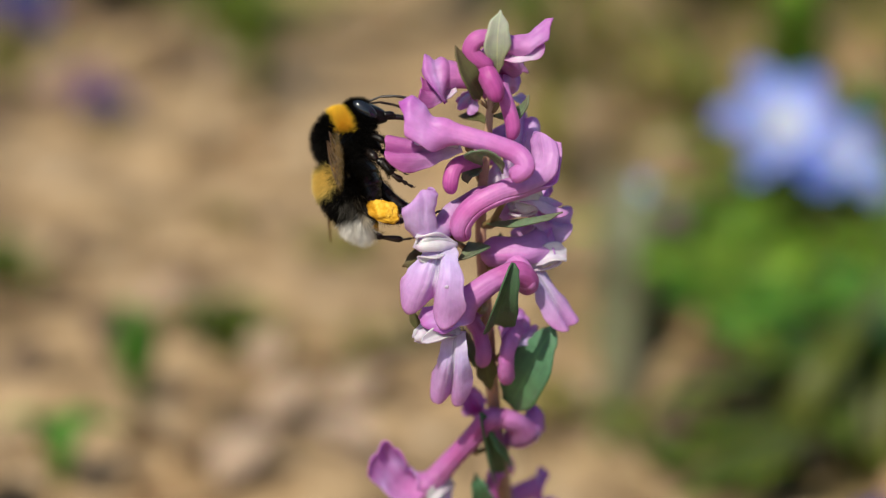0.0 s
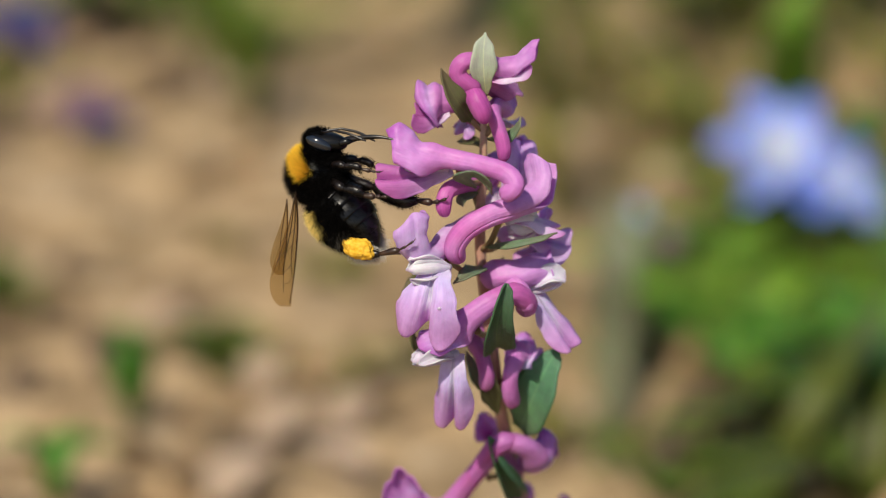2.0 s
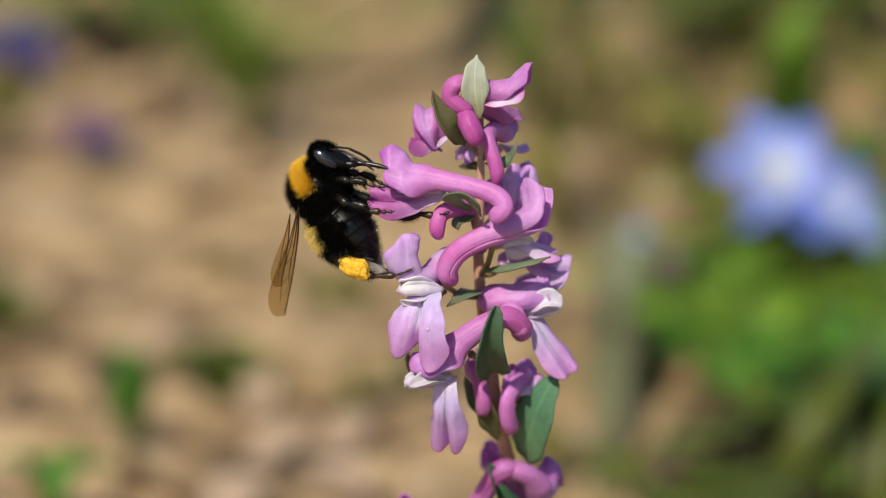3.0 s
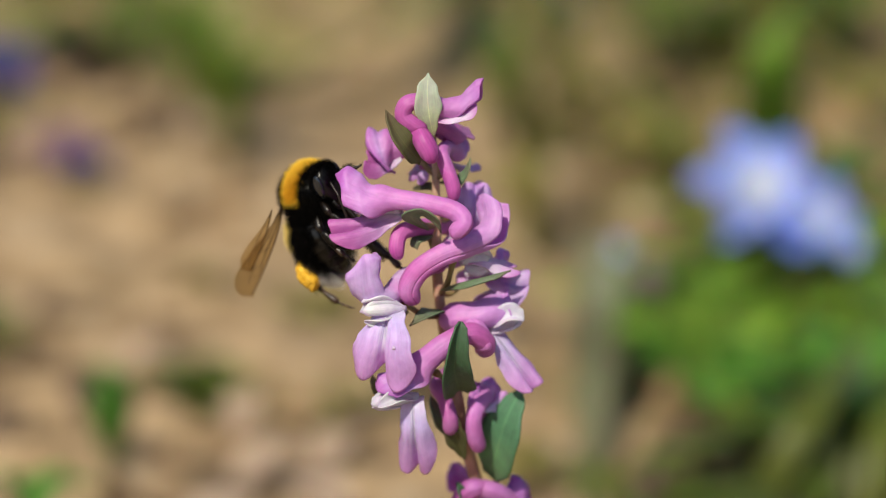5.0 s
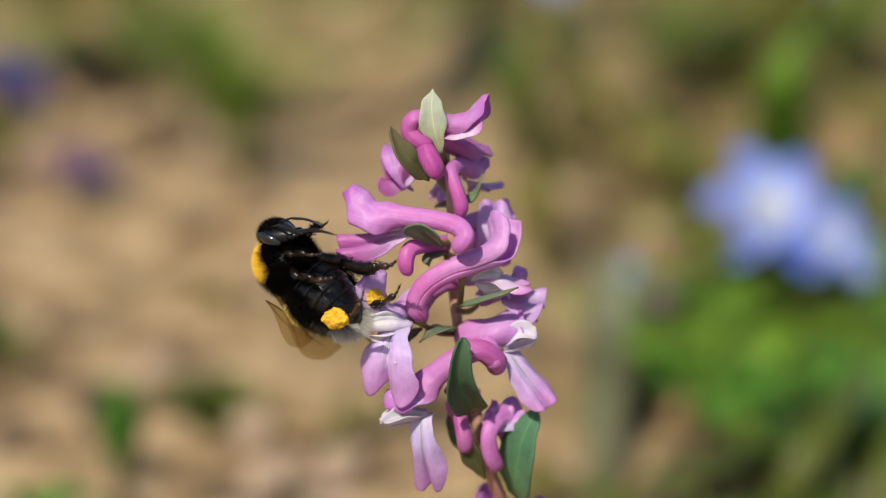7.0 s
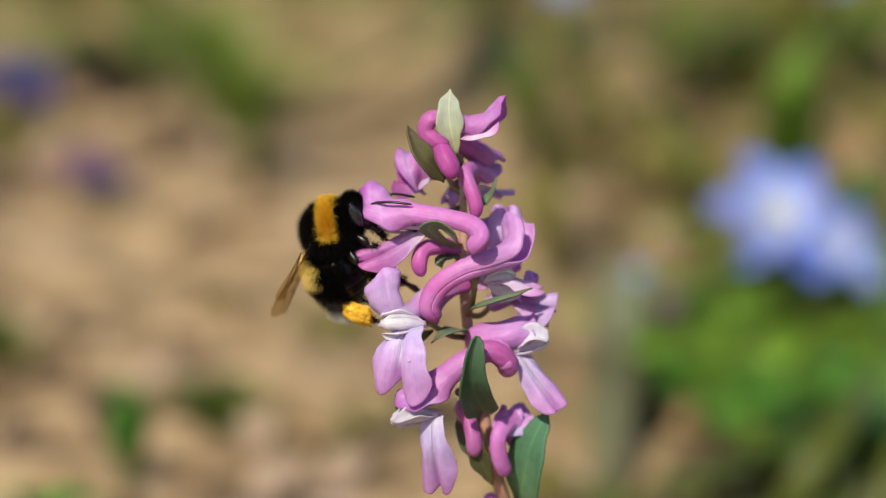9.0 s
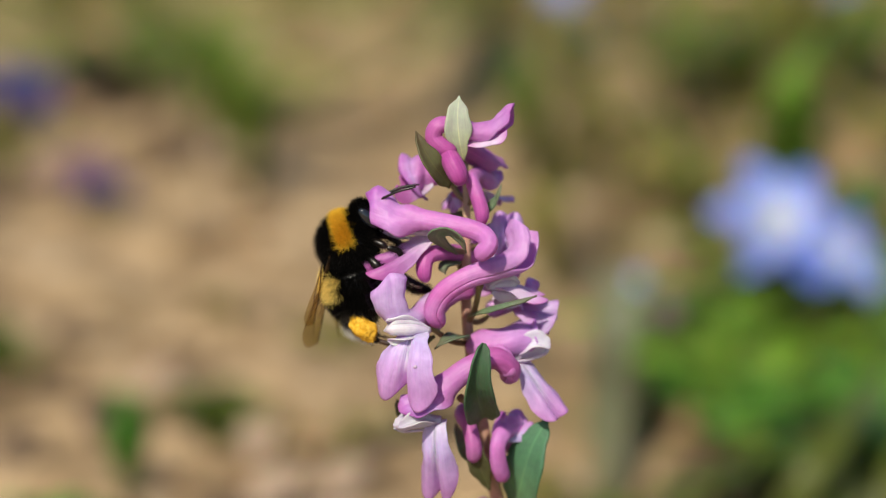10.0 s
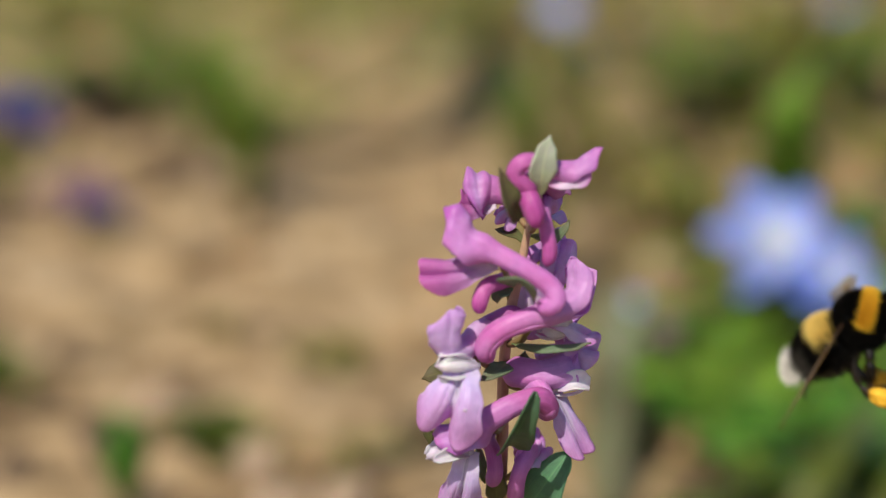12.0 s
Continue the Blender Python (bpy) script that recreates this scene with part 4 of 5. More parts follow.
fur("tail_fur", ab_spots(6000, lambda x, z: x < -7.9 + 1.5 * fray(x, z) and z > 0.1), 2.2, F_WHITE, abdomen, "white tail fur", 0.022, BACK, 0.45)
abdomen.matrix_basis = pose(*(AB_HINGE * MM))

# head: face forward, mouth downward
head = new("head")
head.parent = bee
HEAD = Vector((3.35, 0, -0.5))
bm = bmesh.new()
bmesh.ops.create_uvsphere(bm, u_segments=26, v_segments=18, radius=1)
for v in bm.verts:
    x, y, z = v.co
    low = smooth(0.2, -1.0, z)
    v.co = Vector(((x * (1.35 - 0.1 * low) + 1.2 + 0.45 * low), y * (2.15 - 0.95 * low), z * 2.3 - 0.75 * low)) * MM
bm.loops.layers.uv.verify()
part("skull", bm, M_CHITIN, head, "shiny black face")
for sg in (-1, 1):
    bm = bmesh.new()
    bmesh.ops.create_uvsphere(bm, u_segments=22, v_segments=16, radius=1)
    for v in bm.verts:
        x, y, z = v.co
        v.co = Vector((x * 0.80 + 1.35 + 0.22 * z, sg * (y * 0.55 + 1.78 - 0.25 * max(0, -z)), z * 1.70 + 0.1)) * MM
    bm.loops.layers.uv.verify()
    part("compound_eye", bm, M_EYE, head, "glossy dark oval eye")
ANTENNAE = {}
ANT_ROOT = {}
for sg in (-1, 1):
    bm = bmesh.new()
    root = Vector((0, 0, 0))
    elbow = Vector((2.0, sg * 0.6, 0.9)) * MM
    mid = elbow + Vector((2.4, sg * 0.5, 0.15)) * MM
    tip = elbow + Vector((4.9, sg * 0.7, -0.25)) * MM
    tube(bm, [root, (root + elbow) / 2, elbow, elbow + (mid - elbow) * 0.15, mid, tip], [(0, 0.18 * MM), (0.3, 0.14 * MM), (0.36, 0.19 * MM), (0.9, 0.19 * MM), (1, 0.09 * MM)], 8, 34)
    ANTENNAE[sg] = part("antenna", bm, M_LEG, head, "jointed black antenna")
    ANT_ROOT[sg] = Vector((2.65, sg * 0.65, 0.4)) * MM
for sg in (-1, 1):
    bm = bmesh.new()
    tube(bm, [Vector((1.9, sg * 0.9, -2.3)) * MM, Vector((2.3, sg * 0.8, -3.1)) * MM, Vector((2.4, sg * 0.2, -3.8)) * MM], [(0, 0.35 * MM), (0.6, 0.38 * MM), (1, 0.12 * MM)], 8, 10, flat=0.6)
    part("mandible", bm, M_CHITIN, head)
bm = bmesh.new()
tube(bm, [Vector((1.7, 0, -2.4)) * MM, Vector((2.2, 0, -4.4)) * MM, Vector((2.3, 0, -7.2)) * MM, Vector((1.7, 0, -10.0)) * MM], [(0, 0.40 * MM), (0.5, 0.30 * MM), (0.8, 0.16 * MM), (1, 0.06 * MM)], 9, 22)
proboscis = part("proboscis", bm, M_LEG, head, "long dark brown tongue")
fur("head_fur", ball_spots(3000, (1.35, 2.0, 2.2), (1.1, 0, 0.1), lambda p: p.z > 0.9 or (p.x > 0.6 and -0.2 < p.z and abs(p.y) < 1.2) or p.x < -0.5), 0.8, F_BLACK, head, "short black fur on the crown", 0.022, Vector((0.1, 0, 0.3)))
for o in [c for c in head.children if c not in ANTENNAE.values()]:
    o.data.transform(Matrix.Scale(1.10, 4))
head.matrix_basis = pose(*(HEAD * MM))


# legs, each hinged at the body
def leg(name, hinge, joints, widths, label, hairy, basket=False):
    """joints: places from the hinge outwards, in mm; thigh, shank, then foot joints."""
    ob = new(name)
    ob.parent = bee
    tagged(ob, label)
    j = [Vector(p) for p in joints]
    sets = [("thigh", j[0], j[1], widths[0], M_LEG), ("shank", j[1], j[2], widths[1], M_LEG)]
    for nm, a, b, w, m in sets:
        bm = bmesh.new()
        ax = b - a
        side = Vector((0, 0, 1)).cross(ax).normalized()
        bow = ax.cross(side).normalized() * 0.12 * ax.length
        tube(bm, [a * MM, (a + ax * 0.3 + bow * 0.8) * MM, (a + ax * 0.7 + bow * 0.8) * MM, b * MM], [(0, 0.55 * w * MM), (0.25, w * 0.9 * MM), (0.75, w * MM), (1, 0.55 * w * MM)], 10, 14, flat=0.7 if nm == "shank" else 0.9)
        part(nm, bm, m, ob)
        spots = []
        for _ in range(hairy if nm == "thigh" else int(hairy * 1.6)):
            k = rng.uniform(0.05, 0.98)
            d = (side * rng.gauss(0, 1) + bow.normalized() * rng.gauss(0, 1)).normalized()
            spots.append((a + ax * k + bow * math.sin(math.pi * k) + d * w * 0.75, d, 1.0))
        fur(nm + "_hair", spots, 0.75, F_BLACK, ob, "", 0.022, ax.normalized() * 0.7)
    bm = bmesh.new()
    for a, b, w in zip(j[2:], j[3:], widths[2:]):
        ax = b - a
        tube(bm, [a * MM, (a + ax * 0.6) * MM, b * MM], [(0, 0.6 * w * MM), (0.8, w * MM), (1, 0.5 * w * MM)], 8, 6)
    e = j[-1]
    for sg in (-1, 1):
        tube(bm, [e * MM, (e + Vector((0.2, sg * 0.25, -0.2))) * MM, (e + Vector((0.45, sg * 0.3, -0.1))) * MM], [(0, 0.06 * MM), (1, 0.015 * MM)], 6, 5)
    foot = part("foot", bm, M_TARSUS, ob, "brown jointed foot with claws")
    if basket:
        a, b = j[1], j[2]
        ax = b - a
        mid = a + ax * 0.56 + Vector((0, math.copysign(0.75, joints[1][1]), 0))
        bm = bmesh.new()
        bmesh.ops.create_icosphere(bm, subdivisions=5, radius=1)
        z = ax.normalized()
        x = Vector((0, 1, 0)).cross(z).normalized()
        y = z.cross(x)
        for v in bm.verts:
            c = v.co.copy()
            lump = 1 + 0.22 * noise.noise(c * 1.4 + Vector((3, 1, 0))) + 0.14 * noise.noise(c * 3.3) + 0.07 * noise.noise(c * 8)
            v.co = (mid + (x * c.x * 1.5 + y * c.y * 1.1 + z * c.z * 2.2) * lump) * MM
        bm.loops.layers.uv.verify()
        part("pollen_load", bm, M_POLLEN, ob, "lumpy yellow load of packed pollen")
    ob.matrix_basis = pose(*(Vector(hinge) * MM))
    return ob


LEGS = {}
HINGE = {}
for sg, nm in ((-1, "near"), (1, "far")):
    HINGE["front", nm] = (2.0, sg * 1.5, -2.6)
    HINGE["mid", nm] = (0.0, sg * 1.9, -2.9)
    HINGE["hind", nm] = (-2.0, sg * 1.9, -2.7)
    LEGS["front", nm] = leg("front_leg", HINGE["front", nm], [(0, 0, 0), (1.2, sg * 0.9, -1.9), (2.0, sg * 0.8, -4.1), (2.3, sg * 0.5, -5.3), (2.5, sg * 0.4, -5.9), (2.8, sg * 0.3, -6.5)], [0.55, 0.5, 0.3, 0.2, 0.18], "black front leg with brown foot", 150)
    # the far middle leg is stretched backward to the stem
    reach = [(0, 0, 0), (0.4, sg * 1.6, -2.4), (0.9, sg * 1.7, -5.2), (1.5, sg * 1.5, -6.7), (1.8, sg * 1.4, -7.4), (2.2, sg * 1.3, -8.2)] if sg < 0 else [(0, 0, 0), (-1.4, 1.2, -4.4), (-2.0, 1.0, -10.8), (-1.8, 0.9, -13.0), (-1.4, 0.8, -14.0), (-0.8, 0.7, -15.0)]
    LEGS["mid", nm] = leg("middle_leg", HINGE["mid", nm], reach, [0.66, 0.72, 0.5, 0.34, 0.24] if sg < 0 else [0.8, 1.0, 0.55, 0.34, 0.24], "black hairy middle leg with brown foot", 260 if sg < 0 else 420)
    LEGS["hind", nm] = leg("hind_leg", HINGE["hind", nm], [(0, 0, 0), (-5.6, sg * 1.4, -1.3), (-7.2, sg * 1.6, -7.8), (-6.3, sg * 1.6, -10.6), (-5.7, sg * 1.5, -11.6), (-4.9, sg * 1.4, -12.6)], [0.62, 0.75, 0.5, 0.2, 0.18], "black hind leg with a full pollen basket", 150, True)


# wings, hinged high on the thorax; at rest they lie backward
def wing(sg):
    ob = new("wing")
    ob.parent = bee
    tagged(ob, "smoky brown see-through wing with dark veins")

    def blade(name, length, wid, x0, y0, veins):
        bm = bmesh.new()
        ns, nt = 26, 12
        rows = []
        for i in range(ns + 1):
            s = i / ns
            lead = wid * 0.18 * math.sin(math.pi * s ** 0.8)
            trail = wid * (0.05 + 0.95 * smooth(0.0, 0.75, s)) * math.sqrt(max(0.0, 1 - max(0, (s - 0.7) / 0.3) ** 2)) + 0.05
            row = []
            for j in range(nt + 1):
                k = j / nt
                y = lerp(lead, -trail, k)
                z = 0.10 * math.sin(k * 11 + s * 3) * smooth(0.1, 0.4, s) * (1 - 0.5 * s) - 0.25 * s * k
                row.append(Vector((-length * s + x0, sg * (y + y0) * -1, z)) * MM)
            rows.append(row)
        grid(bm, rows, lambda a, b: (a, b))
        w = part(name, bm, M_WING, ob)

        def on(s, k):
            i, j = s * ns, k * nt
            a, b = int(min(i, ns - 1)), int(min(j, nt - 1))
            p = rows[a][b].lerp(rows[a + 1][b], i - a)
            q = rows[a][b + 1].lerp(rows[a + 1][b + 1], i - a)
            return p.lerp(q, j - b)
        bm = bmesh.new()
        for pts, r in veins:
            tube(bm, [on(*q) for q in pts], [(0, r * MM), (1, r * 0.55 * MM)], 6, 12)
        part("wing_vein", bm, M_VEIN, w, "dark brown veins")

    blade("forewing", 17.5, 4.3, 0, 0, [([(0, 0.05), (0.3, 0.02), (0.68, 0.02), (0.97, 0.2)], 0.14), ([(0.02, 0.3), (0.3, 0.3), (0.55, 0.26), (0.75, 0.10)], 0.09), ([(0.03, 0.6), (0.3, 0.55), (0.6, 0.5), (0.85, 0.45)], 0.07),
                                        ([(0.04, 0.9), (0.3, 0.8), (0.5, 0.85), (0.66, 0.95)], 0.07), ([(0.45, 0.28), (0.5, 0.5), (0.5, 0.85)], 0.06), ([(0.62, 0.2), (0.66, 0.36), (0.68, 0.5)], 0.06), ([(0.32, 0.3), (0.36, 0.55)], 0.06), ([(0.75, 0.12), (0.78, 0.3), (0.77, 0.47)], 0.05)])
    blade("hindwing", 11.5, 2.8, -0.6, -1.6, [([(0, 0.1), (0.5, 0.05), (0.95, 0.2)], 0.09), ([(0.03, 0.5), (0.5, 0.5), (0.9, 0.5)], 0.06), ([(0.5, 0.08), (0.55, 0.5)], 0.05)])
    ob.matrix_basis = pose(-2.0 * MM, sg * 3.3 * MM, 1.7 * MM)
    return ob


WINGS = {-1: wing(-1), 1: wing(1)}


# ---------------------------------------------------------------- the ground cover behind the spike
grng = random.Random(5)


def tuft(name, label, category, x, y, leaves, tall, wide, spread, material, lean=0.5, group=""):
    """A rosette of upright leaves that grows where x, y of the view meets the soil. tall, wide, spread in mm."""
    g = out(x, y)
    g.z = ground_height(g.x, g.y) - 0.002
    ob = new(name)
    ob.location = g
    tagged(ob, label, category, group)
    for i in range(leaves):
        a = 2 * math.pi * (i + grng.uniform(-0.3, 0.3)) / leaves
        h = tall * grng.uniform(0.65, 1.1) * MM
        o = Vector((math.cos(a), math.sin(a), 0))
        s = spread * grng.uniform(0.5, 1.2) * MM
        bm = bmesh.new()
        sheet(bm, [o * s * 0.08, o * s * 0.25 + UP * h * 0.45, o * s * 0.6 + UP * h * 0.85, o * s * (1.0 + lean) + UP * h * (1.0 - 0.35 * lean)], -o * 0.8 + UP * 0.5,
              [(0, 0.2 * wide * MM), (0.3, 0.6 * wide * MM), (0.6, wide * MM), (0.85, 0.6 * wide * MM), (1, 0.04 * wide * MM)], 0.3, 0, 0.12, 12, 6, i)
        solid(part("leaf", bm, material, ob), 0.4 * MM)
    return ob


def squill(x, y, h, blooms, size, label, leaves=4, tint=None, face=None):
    """A blue star flower: stems with six-pointed blooms over strap leaves. h: height of the bloom in mm."""
    top = out(x, y, h * MM)
    ob = new("squill")
    ob.location = (top.x, top.y, ground_height(top.x, top.y) - 0.002)
    tagged(ob, label, "flower", "squills")
    for i in range(blooms):
        o = Vector((grng.uniform(-1, 1), grng.uniform(-0.6, 0.6), 0)) * size * 1.0 * MM * (i > 0)
        hh = (h - grng.uniform(0, 0.6) * size * (i > 0)) * MM
        tip = o + UP * hh
        bm = bmesh.new()
        tube(bm, [Vector((0, 0, 0)), o * 0.3 + UP * hh * 0.5, tip], [(0, 1.3 * MM), (1, 0.8 * MM)], 8, 12)
        part("flower_stem", bm, M_OLIVE, ob)
        f = (TOCAM * grng.uniform(0.6, 1.0) + UP * grng.uniform(0.2, 0.7) + Vector((grng.uniform(-0.5, 0.5), 0, 0))).normalized()
        if face:
            f = (RIGHT * face[0] + UP * face[1] + TOCAM * face[2]).normalized()
        a0 = f.orthogonal().normalized()
        b0 = f.cross(a0)
        spin = grng.uniform(0, 1)
        for k in range(6):
            a = spin + k * math.pi / 3
            d = a0 * math.cos(a) + b0 * math.sin(a)
            L = size * 0.55 * MM
            bm = bmesh.new()
            sheet(bm, [tip, tip + d * L * 0.5 + f * L * 0.22, tip + d * L + f * L * 0.10], f, [(0, 0.08 * L), (0.45, 0.27 * L), (0.8, 0.2 * L), (1, 0.02 * L)], 0.15, 0, 0.0, 8, 6)
            part("tepal", bm, tint or M_BLUE, ob)
        bm = bmesh.new()
        bmesh.ops.create_icosphere(bm, subdivisions=2, radius=size * 0.07 * MM, matrix=Matrix.Translation(tip + f * size * 0.08 * MM))
        bm.loops.layers.uv.verify()
        part("pistil", bm, M_BRACTP, ob)
    for i in range(leaves):
        a = grng.uniform(0, 6.28)
        o = Vector((math.cos(a), math.sin(a) * 0.7, 0))
        L = h * grng.uniform(0.7, 1.1) * MM
        bm = bmesh.new()
        sheet(bm, [o * 2 * MM, o * L * 0.2 + UP * L * 0.55, o * L * 0.5 + UP * L * 0.85, o * L * 0.85 + UP * L * 0.8], UP - o * 0.5, [(0, 2.2 * MM), (0.5, 4.5 * MM), (0.85, 3.5 * MM), (1, 0.3 * MM)], 0.4, 0, 0.05, 14, 6)
        solid(part("leaf", bm, M_GRASS, ob), 0.4 * MM)
    return ob


squill(1384, 212, 50, 1, 41, "pale blue squill with an open starry bloom and white eye", 5, None, (0.16, 0.42, 0.85))
squill(1486, 262, 44, 1, 27, "blue squill bloom beside another", 2, None, (0.35, 0.3, 0.9))
squill(1545, 290, 50, 1, 12, "small violet-blue squill bloom", 1)
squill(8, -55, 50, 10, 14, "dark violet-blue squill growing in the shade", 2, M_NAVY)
squill(1135, 300, 28, 1, 8, "half-open pale blue squill close to the soil", 2)
squill(1000, -215, 45, 1, 20, "small blue squill farther off", 2)
squill(1500, -190, 45, 1, 14, "small blue squill farther off", 2)
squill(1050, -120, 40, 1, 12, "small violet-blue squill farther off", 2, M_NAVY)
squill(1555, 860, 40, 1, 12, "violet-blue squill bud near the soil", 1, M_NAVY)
squill(150, 140, 18, 7, 11, "violet flower close to the soil", 0, M_VIOLET)
squill(190, 160, 16, 4, 9, "violet-blue squill bud close to the soil", 0, M_NAVY)
squill(1190, 370, 26, 1, 9, "mauve flower low among leaves", 1, M_VIOLET)

for args in (
    ("leaf_rosette", "upright fresh green leaf shoot in bare soil", "plant", 246, 720, 12, 30, 5.5, 7, M_GLOSS),
    ("leaf_rosette", "dark green shoot in bare soil", "plant", 405, 615, 9, 20, 6, 11, M_DEEP_SHADE),
    ("leaf_rosette", "small green shoot in bare soil", "plant", 112, 880, 5, 22, 4.0, 10, M_GLOSS),
    ("leaf_rosette", "dark olive shoot in soil", "plant", 0, 500, 7, 20, 5.0, 14, M_DEEP_SHADE),
    ("leaf_rosette", "thin green shoot in soil", "plant", 600, 640, 6, 14, 4.5, 15, M_OLIVE),
    ("leaf_rosette", "low pale green seedling", "plant", 400, 400, 5, 6, 3.4, 9, M_OLIVE),
    ("leaf_rosette", "low green seedling in soil", "plant", 590, 430, 6, 10, 5, 16, M_OLIVE),
    ("leaf_rosette", "green shoot in bare soil", "plant", 455, 170, 8, 50, 7, 18, M_GRASS),
    ("leaf_rosette", "grassy green shoot in soil", "plant", 390, 60, 9, 50, 7, 36, M_GRASS),
    ("leaf_rosette", "thin olive green grass tuft", "plant", 250, 0, 10, 40, 7, 60, M_GRASS),
    ("leaf_rosette", "thin olive green grass tuft", "plant", 120, -120, 9, 36, 7, 60, M_OLIVE),
    ("leaf_rosette", "thin olive green grass tuft", "plant", 860, -130, 9, 34, 7, 50, M_OLIVE),
    ("leaf_rosette", "tall grey-green leaf tuft in soil", "plant", 1090, 640, 4, 52, 5.0, 12, M_GREYG),
    ("leaf_rosette", "tall olive leaf tuft in soil", "plant", 980, 330, 5, 46, 5, 16, M_OLIVE),
    ("leaf_rosette", "thin olive leaf tuft in soil", "plant", 1010, 160, 5, 44, 5, 30, M_OLIVE),
    ("leaf_rosette", "loose green leaf clump on soil", "plant", 1180, 190, 6, 34, 6, 44, M_OLIVE),
    ("leaf_rosette", "dark green leaf clump on soil", "plant", 1310, 60, 8, 46, 8, 34, M_DEEP_SHADE),
    ("leaf_rosette", "tall green leaf clump on soil", "plant", 1440, 80, 4, 70, 8, 22, M_OLIVE),
    ("leaf_rosette", "loose green leaf clump on soil", "plant", 1540, 10, 7, 50, 7, 44, M_GRASS),
    ("leaf_rosette", "broad fresh green leaf clump", "plant", 1330, 560, 8, 24, 12, 42, M_BRIGHT),
    ("leaf_rosette", "broad fresh green leaf clump", "plant", 1430, 480, 8, 28, 11, 42, M_BRIGHT),
    ("leaf_rosette", "broad olive green leaf clump", "plant", 1530, 420, 7, 26, 9, 40, M_OLIVE),
    ("leaf_rosette", "low green leaf clump on dark soil", "plant", 1250, 610, 8, 16, 7, 26, M_GLOSS),
    ("leaf_rosette", "low green leaf clump on soil, coloured dark for shade", "plant", 1420, 860, 7, 16, 6, 26, M_DEEP_SHADE),
    ("leaf_rosette", "low green leaf clump on soil", "plant", 1250, 470, 6, 22, 9, 34, M_BRIGHT),
    ("leaf_rosette", "grassy green leaf clump on soil", "plant", 1440, 800, 5, 26, 5.5, 36, M_DEEP_SHADE),
    ("leaf_rosette", "grassy green leaf clump on soil", "plant", 1540, 700, 7, 30, 6, 36, M_GLOSS),
    ("leaf_rosette", "green leaf clump on soil, coloured dark for shade", "plant", 1540, 900, 6, 30, 6, 42, M_DEEP_SHADE),
    ("leaf_rosette", "green leaf clump on soil, coloured dark for shade", "plant", 1150, 800, 5, 9, 7, 20, M_DEEP_SHADE),
    ("leaf_rosette", "small green seedling on soil", "plant", 1000, 720, 5, 14, 4.0, 14, M_OLIVE),
    ("leaf_rosette", "loose olive green leaf clump on soil", "plant", 1210, 40, 7, 40, 6, 40, M_GRASS),
    ("leaf_rosette", "loose olive green leaf clump on soil", "plant", 1560, 150, 7, 40, 7, 40, M_OLIVE),
    ("leaf_rosette", "loose olive green leaf clump on soil", "plant", 1490, 340, 6, 34, 7, 34, M_GLOSS),
    ("leaf_rosette", "loose olive green leaf clump on soil", "plant", 1380, -60, 8, 44, 7, 40, M_OLIVE),
):
    tuft(*args, group="leaf shoots")


def long_blade(label, pts, wide, material):
    """One long arching leaf: points x, y of the view with their height (mm) over the soil."""
    p = [out(x, y, h * MM) for x, y, h in pts]
    p[0].z = ground_height(p[0].x, p[0].y) - 0.002
    bm = bmesh.new()
    sheet(bm, [q - p[0] for q in p], TOCAM + UP, [(0, 0.5 * wide * MM), (0.4, wide * MM), (0.75, 0.8 * wide * MM), (1, 0.05 * wide * MM)], 0.3, 0, 0.05, 24, 6)
    ob = new("arching_leaf")
    ob.location = p[0]
    solid(part("leaf_blade", bm, material, ob), 0.5 * MM)
    bm = bmesh.new()
    tube(bm, [q - p[0] + (TOCAM * 0.3) * MM for q in p], [(0, 0.9 * MM), (1, 0.15 * MM)], 6, 20)
    part("midrib", bm, material, ob)
    return tagged(ob, label, "leaf", "long leaves")


long_blade("long arching olive green leaf over the soil", [(460, 190, 0), (440, 110, 25), (330, -40, 40), (180, -180, 30)], 7, M_GRASS)
long_blade("long arching olive green leaf over the soil", [(520, 20, 0), (620, -5, 18), (760, -80, 30), (880, -190, 20)], 13, M_GRASS)
long_blade("tall light green leaf standing behind a squill", [(1390, 240, 0), (1405, 60, 70), (1440, -40, 90), (1500, -150, 95)], 10, M_BRIGHT)
long_blade("narrow grey-green leaf standing upright", [(1090, 720, 0), (1090, 560, 22), (1105, 420, 45), (1120, 300, 60)], 5.5, M_GREYG)
long_blade("dark green leaf arching low over the soil", [(1300, 860, 0), (1420, 720, 25), (1500, 600, 38), (1590, 460, 40)], 5, M_DEEP_SHADE)
long_blade("fresh green leaf lying low over the soil", [(1250, 680, 0), (1360, 650, 22), (1480, 625, 26), (1600, 590, 16)], 5, M_GLOSS)
long_blade("olive grass blade arching over the soil", [(1000, 330, 0), (985, 210, 30), (1000, 100, 45), (1050, 0, 40)], 5, M_OLIVE)
long_blade("green grass blade standing in the soil", [(965, 190, 0), (955, 60, 34), (930, -40, 55), (890, -120, 62)], 6, M_GRASS)
long_blade("green grass blade standing in the soil", [(1120, 150, 0), (1090, 60, 26), (1060, -20, 40), (1050, -100, 46)], 6, M_OLIVE)
long_blade("green grass blade arching over the soil", [(1240, 300, 0), (1230, 180, 35), (1200, 90, 50), (1130, 20, 48)], 5, M_GRASS)


